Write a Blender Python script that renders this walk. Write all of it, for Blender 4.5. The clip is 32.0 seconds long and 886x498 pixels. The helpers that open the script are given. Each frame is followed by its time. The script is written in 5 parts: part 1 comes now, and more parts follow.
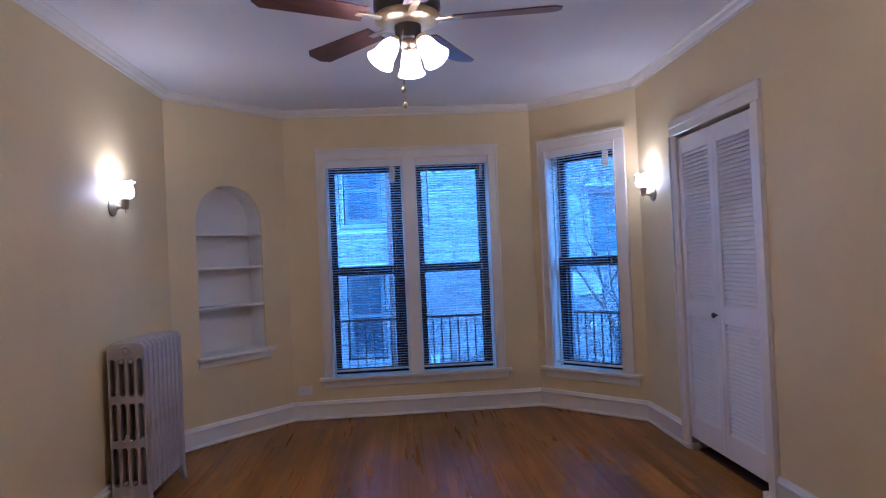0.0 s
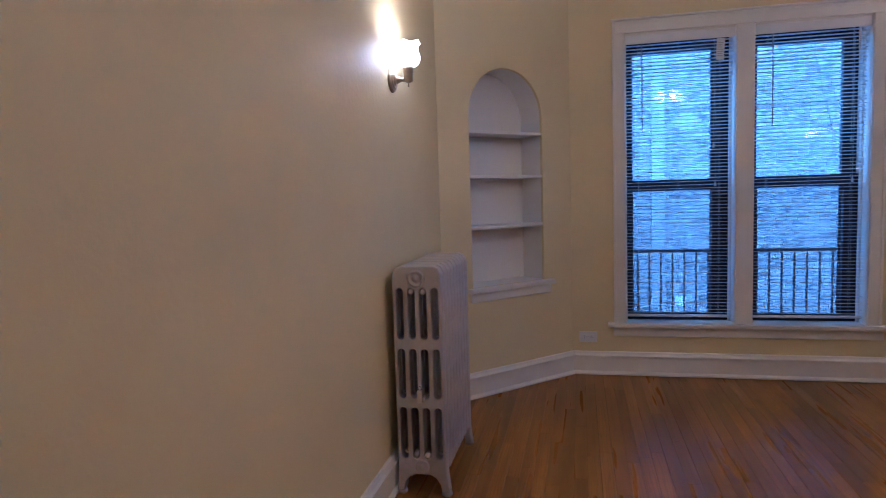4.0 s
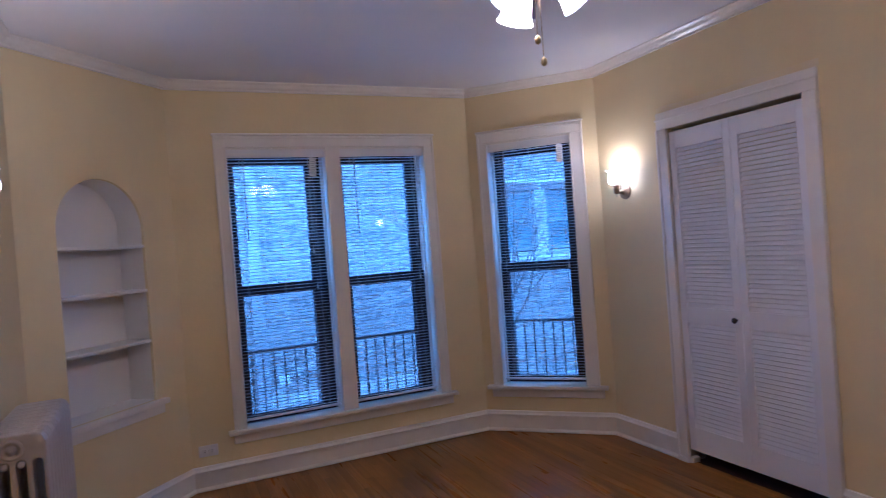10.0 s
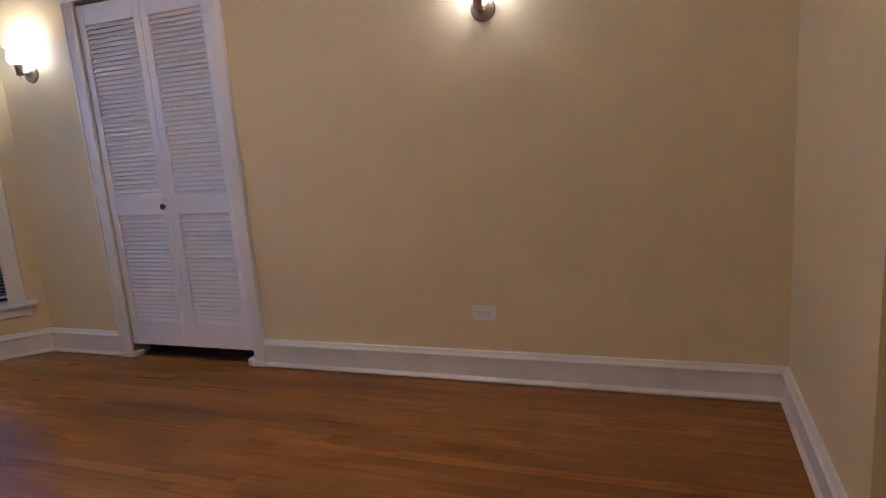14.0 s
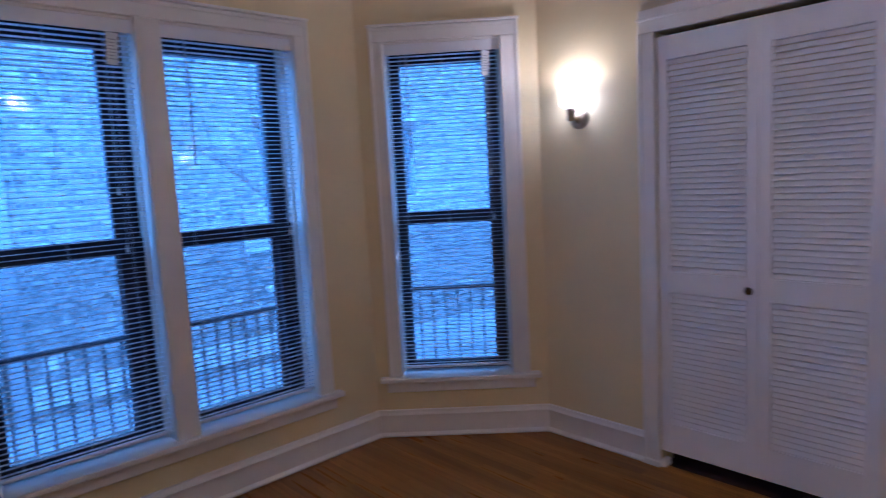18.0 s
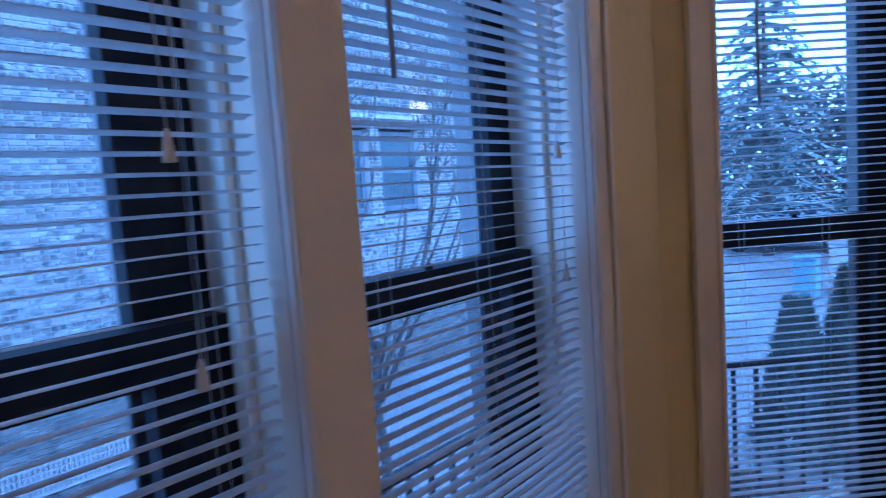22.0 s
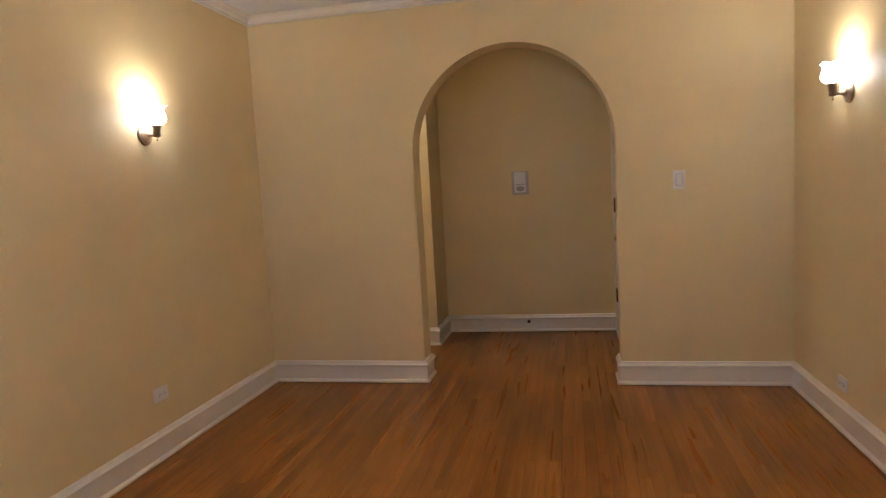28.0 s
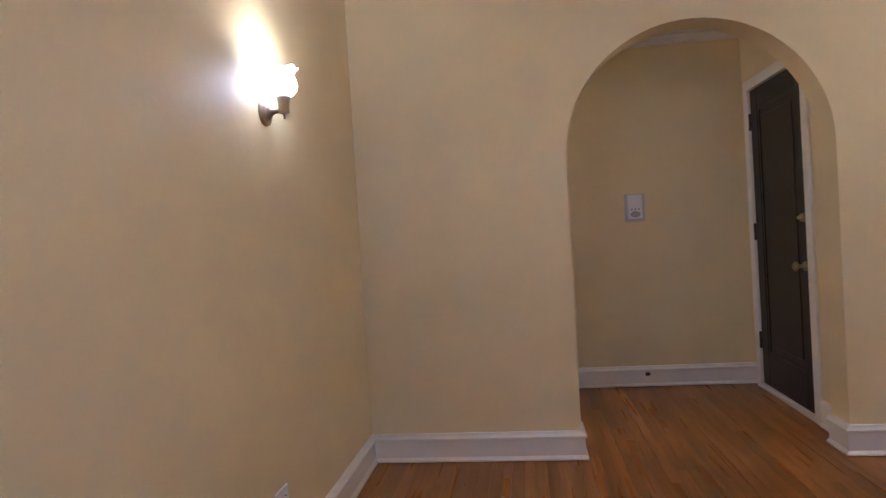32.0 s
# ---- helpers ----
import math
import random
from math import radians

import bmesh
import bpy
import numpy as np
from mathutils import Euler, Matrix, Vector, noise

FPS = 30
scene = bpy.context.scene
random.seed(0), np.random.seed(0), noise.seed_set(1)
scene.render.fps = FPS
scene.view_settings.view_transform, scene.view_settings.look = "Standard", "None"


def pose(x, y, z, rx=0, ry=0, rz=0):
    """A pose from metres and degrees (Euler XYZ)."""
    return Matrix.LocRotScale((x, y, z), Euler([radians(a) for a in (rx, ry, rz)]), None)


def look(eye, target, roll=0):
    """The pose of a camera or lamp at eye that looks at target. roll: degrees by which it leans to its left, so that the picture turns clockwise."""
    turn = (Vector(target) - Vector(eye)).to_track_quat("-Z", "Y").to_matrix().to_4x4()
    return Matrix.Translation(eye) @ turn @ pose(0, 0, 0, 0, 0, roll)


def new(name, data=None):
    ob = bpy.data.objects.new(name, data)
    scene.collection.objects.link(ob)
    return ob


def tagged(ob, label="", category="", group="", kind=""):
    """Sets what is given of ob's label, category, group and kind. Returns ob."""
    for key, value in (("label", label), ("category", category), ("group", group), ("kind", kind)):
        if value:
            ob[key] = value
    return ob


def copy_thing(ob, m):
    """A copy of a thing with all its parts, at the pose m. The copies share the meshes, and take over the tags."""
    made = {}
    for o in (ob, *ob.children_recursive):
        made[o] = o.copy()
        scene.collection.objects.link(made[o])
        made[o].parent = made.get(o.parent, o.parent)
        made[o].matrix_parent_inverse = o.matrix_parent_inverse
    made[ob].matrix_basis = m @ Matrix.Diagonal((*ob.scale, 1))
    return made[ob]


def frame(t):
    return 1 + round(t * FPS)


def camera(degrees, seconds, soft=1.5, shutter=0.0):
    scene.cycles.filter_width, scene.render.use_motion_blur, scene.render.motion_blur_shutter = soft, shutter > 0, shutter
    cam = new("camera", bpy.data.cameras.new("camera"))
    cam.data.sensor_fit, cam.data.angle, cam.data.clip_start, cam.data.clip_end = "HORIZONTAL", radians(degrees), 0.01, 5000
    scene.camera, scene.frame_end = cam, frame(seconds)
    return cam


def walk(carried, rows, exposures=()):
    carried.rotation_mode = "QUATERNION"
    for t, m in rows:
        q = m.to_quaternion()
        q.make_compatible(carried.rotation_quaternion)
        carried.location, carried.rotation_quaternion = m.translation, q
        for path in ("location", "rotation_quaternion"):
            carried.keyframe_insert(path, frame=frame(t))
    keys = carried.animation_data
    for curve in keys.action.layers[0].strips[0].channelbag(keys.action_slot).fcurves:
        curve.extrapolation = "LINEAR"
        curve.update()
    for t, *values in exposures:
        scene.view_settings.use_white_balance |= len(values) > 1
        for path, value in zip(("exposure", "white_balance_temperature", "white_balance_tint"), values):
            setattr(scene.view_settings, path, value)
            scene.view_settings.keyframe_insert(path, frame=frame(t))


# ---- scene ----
cam = camera(70.6, 32.0, soft=1.1, shutter=0.4)
PATH = [
    (0, (0.931, -5.33, 1.341), (1.07, -3.334, 1.36), -2.6),
    (0.5, (0.871, -5.238, 1.313), (1.017, -3.243, 1.288), -2.6),
    (1, (0.831, -5.123, 1.298), (0.967, -3.128, 1.232), -2.6),
    (1.5, (0.786, -4.973, 1.292), (0.924, -2.98, 1.198), -2.5),
    (2, (0.769, -4.722, 1.291), (0.835, -2.725, 1.193), -2.6),
    (2.5, (0.593, -4.521, 1.221), (0.455, -2.526, 1.16), -2.4),
    (3, (0.403, -4.355, 1.21), (0.114, -2.379, 1.108), -2.0),
    (3.5, (0.172, -4.204, 1.191), (-0.259, -2.256, 1.05), -1.7),
    (5.5, (-0.044, -4.123, 1.337), (-0.376, -2.162, 1.126), -3.0),
    (6, (-0.048, -4.16, 1.346), (-0.174, -2.174, 1.148), -3.5),
    (6.5, (-0.056, -4.158, 1.383), (-0.026, -2.166, 1.201), -3.8),
    (7, (-0.099, -4.215, 1.397), (0.08, -2.23, 1.225), -4.2),
    (7.5, (-0.11, -4.228, 1.42), (0.143, -2.248, 1.294), -4.2),
    (8, (-0.164, -4.195, 1.46), (0.198, -2.228, 1.412), -4.3),
    (8.5, (-0.119, -4.212, 1.471), (0.335, -2.264, 1.466), -4.3),
    (9, (-0.088, -4.232, 1.47), (0.48, -2.314, 1.466), -4.4),
    (9.5, (-0.065, -4.25, 1.455), (0.614, -2.369, 1.447), -4.4),
    (10, (-0.088, -4.259, 1.465), (0.729, -2.433, 1.444), -4.3),
    (10.5, (-0.074, -4.299, 1.466), (0.905, -2.555, 1.432), -4.3),
    (11, (0.026, -4.385, 1.44), (1.209, -2.773, 1.401), -4.4),
    (11.5, (0.119, -4.408, 1.398), (1.554, -3.015, 1.366), -4.2),
    (12, (0.231, -4.495, 1.36), (1.816, -3.276, 1.323), -4.6),
    (12.5, (0.211, -4.461, 1.342), (1.949, -3.474, 1.288), -4.4),
    (13, (0.2, -4.476, 1.256), (2.011, -3.632, 1.176), -4.8),
    (13.5, (0.114, -4.464, 1.199), (1.938, -3.681, 0.95), -4.7),
    (15.5, (-0.024, -4.214, 1.356), (1.822, -3.664, 0.82), -4.3),
    (16, (0.086, -4.06, 1.376), (1.966, -3.564, 0.907), -4.0),
    (16.5, (0.142, -3.785, 1.4), (2.039, -3.249, 1.065), -3.5),
    (17, (0.114, -3.533, 1.443), (1.917, -2.718, 1.152), -4.2),
    (17.5, (0.073, -3.156, 1.457), (1.648, -1.953, 1.192), -3.8),
    (18, (0.063, -2.787, 1.46), (1.412, -1.329, 1.231), -3.1),
    (18.5, (0.07, -2.53, 1.424), (1.204, -0.894, 1.221), -2.9),
    (19, (0.205, -2.231, 1.308), (1.2, -0.502, 1.164), -2.6),
    (19.5, (0.237, -1.82, 1.33), (1.2, -0.074, 1.176), -2.6),
    (20, (0.248, -1.439, 1.351), (1.246, 0.286, 1.184), -3.0),
    (20.5, (0.328, -1.127, 1.354), (1.361, 0.579, 1.203), -2.8),
    (21, (0.438, -0.886, 1.378), (1.463, 0.823, 1.217), -3.0),
    (21.5, (0.466, -0.664, 1.387), (1.728, 0.88, 1.234), -3.1),
    (22, (0.555, -0.594, 1.407), (2.056, 0.716, 1.226), -4.0),
    (22.5, (0.654, -0.573, 1.405), (2.26, 0.609, 1.24), -5.0),
    (23, (0.679, -0.492, 1.413), (2.409, 0.492, 1.208), -5.5),
    (23.5, (0.637, -0.507, 1.412), (2.443, 0.316, 1.164), -4.9),
    (24, (0.602, -0.535, 1.398), (2.506, 0.023, 1.145), -5.1),
    (24.5, (0.619, -0.484, 1.418), (2.595, -0.475, 1.11), -5.4),
    (25, (0.58, -0.609, 1.409), (2.518, -0.978, 1.082), -5.2),
    (25.5, (0.498, -0.851, 1.392), (2.33, -1.579, 1.054), -5.4),
    (26, (0.554, -0.877, 1.404), (2.096, -2.097, 1.039), -4.6),
    (26.5, (0.495, -0.875, 1.4), (1.697, -2.435, 1.049), -4.0),
    (28.5, (0.643, -0.677, 1.348), (0.908, -2.651, 1.174), -3.1),
    (29, (0.68, -0.691, 1.343), (0.874, -2.675, 1.184), -2.9),
    (29.5, (0.783, -0.79, 1.293), (0.958, -2.777, 1.151), -2.8),
    (30, (0.918, -0.968, 1.29), (1.1, -2.955, 1.16), -2.7),
    (30.5, (1.14, -1.064, 1.275), (1.331, -3.052, 1.159), -2.8),
    (31, (1.417, -1.155, 1.285), (1.621, -3.142, 1.187), -3.0),
    (31.5, (1.674, -1.346, 1.243), (1.919, -3.33, 1.175), -3.1),
    (32, (1.894, -1.505, 1.23), (2.149, -3.489, 1.189), -3.5),
]
EXPOSURES = [
    (0.0, 1.3, 3330, 16), (3.0, 1.45, 3430, 15), (6.0, 1.45, 3450, 16), (8.0, 1.3, 3420, 17), (11.0, 1.27, 3470, 17), (13.0, 1.3, 3610, 12), (15.5, 2.16, 3430, 10),
    (16.0, 2.11, 3430, 11), (17.0, 1.58, 3340, 15), (19.0, 0.78, 3350, 18), (21.0, 0.58, 3560, 20), (22.0, 0.64, 3700, 19), (23.0, 0.68, 3830, 17), (24.0, 0.75, 4000, 13),
    (25.0, 0.81, 4250, 10), (26.0, 1.15, 4960, 8), (26.5, 1.35, 4560, 7), (28.5, 1.85, 3860, 6), (30.0, 1.85, 3640, 7), (32.0, 1.88, 3440, 11),
]
walk(cam, [(t, look(eye, target, roll)) for t, eye, target, roll in PATH], EXPOSURES)

# ---- world, sun, exposure ----
world = bpy.data.worlds.new("world")
scene.world = world
world.use_nodes = True
wn, wl = world.node_tree.nodes, world.node_tree.links
sky = wn.new("ShaderNodeTexSky")
sky.sky_type = "NISHITA"
sky.sun_disc = False
sky.sun_elevation, sky.sun_rotation = radians(38), radians(200)
sky.air_density, sky.dust_density, sky.ozone_density = 1.3, 6.0, 4.0
wl.new(sky.outputs[0], wn["Background"].inputs[0])
wn["Background"].inputs[1].default_value = 0.13
sun = new("sun", bpy.data.lights.new("sun", "SUN"))
sun.data.energy, sun.data.angle, sun.data.color = 0.5, radians(40), (0.68, 0.84, 1.0)
sun.matrix_world = look((0, 0, 30), (6, 12, 0))


OVERCAST = 2.5
SCONCE_POWER, FAN_POWER = 3.4, 3.85


# ---- materials ----
def mat(name, base, rough=0.5, metal=0.0, grain=None, grain_scale=6.0, stain=None, stain_scale=1.3, bump=0.0, bump_scale=80.0, coat=0.0,
        random_amount=0.0, stretch=(1, 1, 1), spec=0.5, island=False, odd=None):
    m = bpy.data.materials.new(name)
    m.use_nodes = True
    nt = m.node_tree
    n, l = nt.nodes, nt.links
    p = n["Principled BSDF"]
    p.inputs["Roughness"].default_value, p.inputs["Metallic"].default_value = rough, metal
    p.inputs["Specular IOR Level"].default_value = spec
    p.inputs["Coat Weight"].default_value = coat
    p.inputs["Coat Roughness"].default_value = 0.15
    co = n.new("ShaderNodeTexCoord")
    mp = n.new("ShaderNodeMapping")
    mp.inputs["Scale"].default_value = stretch
    l.new(co.outputs["Object"], mp.inputs[0])
    col = n.new("ShaderNodeRGB")
    col.outputs[0].default_value = (*base, 1)
    out = col.outputs[0]

    def blend(fac, a, color):
        x = n.new("ShaderNodeMix")
        x.data_type = "RGBA"
        l.new(fac, x.inputs[0])
        l.new(a, x.inputs[6])
        x.inputs[7].default_value = (*color, 1)
        return x.outputs[2]

    def ramp(src, lo, hi):
        r = n.new("ShaderNodeMapRange")
        r.inputs["From Min"].default_value, r.inputs["From Max"].default_value = lo, hi
        l.new(src, r.inputs[0])
        return r.outputs[0]

    if grain:
        t = n.new("ShaderNodeTexNoise")
        t.inputs["Scale"].default_value, t.inputs["Detail"].default_value = grain_scale, 5
        l.new(mp.outputs[0], t.inputs["Vector"])
        out = blend(ramp(t.outputs[0], 0.4, 0.65), out, grain)
    if stain:
        t = n.new("ShaderNodeTexNoise")
        t.inputs["Scale"].default_value, t.inputs["Detail"].default_value = stain_scale, 3
        l.new(co.outputs["Object"], t.inputs["Vector"])
        out = blend(ramp(t.outputs[0], 0.5, 0.8), out, stain)
    if random_amount:
        oi = n.new("ShaderNodeNewGeometry" if island else "ShaderNodeObjectInfo")
        hsv = n.new("ShaderNodeHueSaturation")
        r = n.new("ShaderNodeMapRange")
        r.inputs["To Min"].default_value, r.inputs["To Max"].default_value = 1 - random_amount, 1 + random_amount
        l.new(oi.outputs["Random Per Island" if island else "Random"], r.inputs[0])
        l.new(r.outputs[0], hsv.inputs["Value"])
        if odd:
            out = blend(ramp(oi.outputs["Random Per Island" if island else "Random"], 0.62, 0.70), out, odd)
            r.inputs["To Min"].default_value, r.inputs["To Max"].default_value = 1 + random_amount, 1 - random_amount
        l.new(out, hsv.inputs["Color"])
        out = hsv.outputs[0]
    l.new(out, p.inputs["Base Color"])
    if bump:
        t = n.new("ShaderNodeTexNoise")
        t.inputs["Scale"].default_value, t.inputs["Detail"].default_value = bump_scale, 3
        l.new(mp.outputs[0], t.inputs["Vector"])
        b = n.new("ShaderNodeBump")
        b.inputs["Strength"].default_value, b.inputs["Distance"].default_value = bump, 0.004
        l.new(t.outputs[0], b.inputs["Height"])
        l.new(b.outputs[0], p.inputs["Normal"])
    return m


CREAM = mat("cream_wall_paint", (0.74, 0.622, 0.298), 0.55, grain=(0.72, 0.602, 0.283), grain_scale=3, stain=(0.69, 0.577, 0.268), bump=0.25, bump_scale=45, spec=0.3)
CEIL = mat("white_ceiling_paint", (0.80, 0.79, 0.77), 0.75, stain=(0.76, 0.75, 0.74), bump=0.2, bump_scale=60, spec=0.25)
TRIM = mat("white_gloss_trim", (0.80, 0.755, 0.645), 0.28, grain=(0.77, 0.725, 0.615), grain_scale=9, stain=(0.74, 0.69, 0.575), bump=0.12, bump_scale=30)
SHELF = mat("white_shelf_paint", (0.80, 0.77, 0.70), 0.4, stain=(0.74, 0.71, 0.64), bump=0.12, bump_scale=30)
LOUVRE = mat("white_louver_paint", (0.80, 0.78, 0.75), 0.38, grain=(0.78, 0.76, 0.73), bump=0.08)
GAP = mat("dark_joint", (0.05, 0.02, 0.01), 0.8, grain=(0.03, 0.014, 0.007))
RAD = mat("silver_radiator_paint", (0.54, 0.50, 0.47), 0.33, metal=0.35, grain=(0.45, 0.41, 0.38), grain_scale=12, bump=0.3, bump_scale=60)
BRASS = mat("antique_brass", (0.50, 0.41, 0.25), 0.38, metal=0.65, grain=(0.34, 0.26, 0.14), grain_scale=14)
GOLD = mat("polished_brass", (0.52, 0.41, 0.19), 0.32, metal=0.9, grain=(0.40, 0.31, 0.13), grain_scale=12)
BRONZE = mat("dark_bronze", (0.045, 0.036, 0.03), 0.35, metal=0.7, grain=(0.07, 0.055, 0.04))
BLADE = mat("walnut_blade", (0.10, 0.04, 0.02), 0.35, grain=(0.05, 0.02, 0.01), grain_scale=5, stretch=(1, 10, 10))
SASH = mat("black_sash", (0.009, 0.011, 0.020), 0.5, spec=0.2, grain=(0.022, 0.022, 0.026), grain_scale=15)
SLAT = mat("white_vinyl_slat", (0.86, 0.86, 0.86), 0.4, random_amount=0.03)
thin = SLAT.node_tree.nodes
tlu, slat_mix = thin.new("ShaderNodeBsdfTranslucent"), thin.new("ShaderNodeMixShader")
tlu.inputs[0].default_value, slat_mix.inputs[0].default_value = (0.84, 0.84, 0.84, 1), 0.40
SLAT.node_tree.links.new(thin["Principled BSDF"].outputs[0], slat_mix.inputs[1])
SLAT.node_tree.links.new(tlu.outputs[0], slat_mix.inputs[2])
SLAT.node_tree.links.new(slat_mix.outputs[0], thin["Material Output"].inputs[0])
CORD = mat("white_cord", (0.7, 0.69, 0.66), 0.7)
WAND = mat("clear_grey_wand", (0.45, 0.44, 0.44), 0.25)
CARD = mat("paper_tag", (0.72, 0.70, 0.64), 0.7, grain=(0.66, 0.63, 0.57), grain_scale=40)
PLASTIC = mat("white_plastic", (0.78, 0.76, 0.73), 0.35, grain=(0.75, 0.73, 0.7))
GREY = mat("grey_plastic", (0.35, 0.34, 0.33), 0.4)
GREY_PLATE = mat("grey_backing_plate", (0.5, 0.49, 0.47), 0.4, grain=(0.46, 0.45, 0.43))
SLOT = mat("black_slot", (0.02, 0.02, 0.02), 0.6)
DARKWOOD = mat("black_brown_door", (0.015, 0.011, 0.009), 0.4, grain=(0.018, 0.012, 0.010), grain_scale=5, stretch=(6, 6, 0.6), spec=0.3)
IRON = mat("weathered_iron", (0.06, 0.062, 0.07), 0.6, grain=(0.10, 0.10, 0.105), grain_scale=20)
BRICK = mat("buff_brick", (0.07, 0.073, 0.075), 0.85, grain=(0.34, 0.34, 0.33), grain_scale=11, stain=(0.44, 0.44, 0.43), stain_scale=2.6, bump=0.4, random_amount=0.42, odd=(0.42, 0.40, 0.385))
BRICK_FAR = mat("buff_brick_joined", (0.07, 0.073, 0.075), 0.85, grain=(0.34, 0.34, 0.33), grain_scale=11, stain=(0.44, 0.44, 0.43), stain_scale=2.6, bump=0.4, random_amount=0.42, odd=(0.42, 0.40, 0.385), island=True)
HEADER = mat("dark_header_brick", (0.055, 0.058, 0.062), 0.85, grain=(0.30, 0.30, 0.29), grain_scale=16, stain=(0.36, 0.36, 0.355), stain_scale=2.2, bump=0.4, random_amount=0.45, odd=(0.26, 0.24, 0.23))
HEADER_FAR = mat("dark_header_brick_joined", (0.055, 0.058, 0.062), 0.85, grain=(0.30, 0.30, 0.29), grain_scale=16, stain=(0.36, 0.36, 0.355), stain_scale=2.2, bump=0.4, random_amount=0.45, odd=(0.26, 0.24, 0.23), island=True)
MORTAR = mat("pale_mortar", (0.60, 0.60, 0.59), 0.9, grain=(0.46, 0.46, 0.455), grain_scale=14, bump=0.3)
LINTEL = mat("dark_lintel", (0.09, 0.075, 0.07), 0.8, grain=(0.14, 0.12, 0.11), grain_scale=10)
STONE = mat("limestone", (0.45, 0.43, 0.40), 0.8, grain=(0.36, 0.34, 0.32), grain_scale=6, bump=0.2)
SNOW = mat("thin_snow_and_concrete", (0.5, 0.51, 0.53), 0.8, grain=(0.38, 0.39, 0.41), grain_scale=1.5, stain=(0.22, 0.22, 0.2), stain_scale=0.35, bump=0.3, bump_scale=5)
BARK = mat("grey_bark", (0.15, 0.135, 0.125), 0.9, grain=(0.09, 0.08, 0.075), grain_scale=18, bump=0.5)
BRUSH = mat("grey_winter_brush", (0.31, 0.31, 0.30), 0.9, grain=(0.20, 0.21, 0.20), grain_scale=1.5)
# needle colours paled: air haze and pane reflections are put into them
SPRUCE = mat("hazed_spruce_needles", (0.19, 0.23, 0.22), 0.7, grain=(0.32, 0.36, 0.36), grain_scale=3)
NEEDLE = mat("hazed_evergreen_needles", (0.11, 0.14, 0.12), 0.7, grain=(0.22, 0.25, 0.24), grain_scale=6)
# for the house windows on the right: glass colour lighter than OUTGLASS
PALEGLASS = mat("paler_far_window_glass", (0.10, 0.125, 0.135), 0.15, spec=0.22, grain=(0.06, 0.075, 0.085), grain_scale=1.6)
OUTGLASS = mat("far_window_glass", (0.05, 0.06, 0.08), 0.12, spec=0.25, grain=(0.09, 0.11, 0.13), grain_scale=1.2)
PINK = mat("salmon_painted_brick", (0.62, 0.36, 0.30), 0.85, grain=(0.52, 0.30, 0.25), grain_scale=10)
BLUEBIN = mat("pale_blue_plastic", (0.35, 0.48, 0.58), 0.5, grain=(0.3, 0.42, 0.52))
PILASTER = mat("grey_render", (0.34, 0.34, 0.35), 0.85, grain=(0.26, 0.26, 0.27), grain_scale=8, stain=(0.2, 0.2, 0.2), bump=0.3)
FRAMEGREY = mat("weathered_grey_frame_paint", (0.20, 0.215, 0.235), 0.6, grain=(0.15, 0.16, 0.175))
RUST = mat("brown_painted_iron", (0.16, 0.10, 0.08), 0.6, grain=(0.12, 0.07, 0.055), grain_scale=12)
PAINTWHITE = mat("outdoor_white_paint", (0.70, 0.70, 0.70), 0.5, grain=(0.6, 0.6, 0.6))


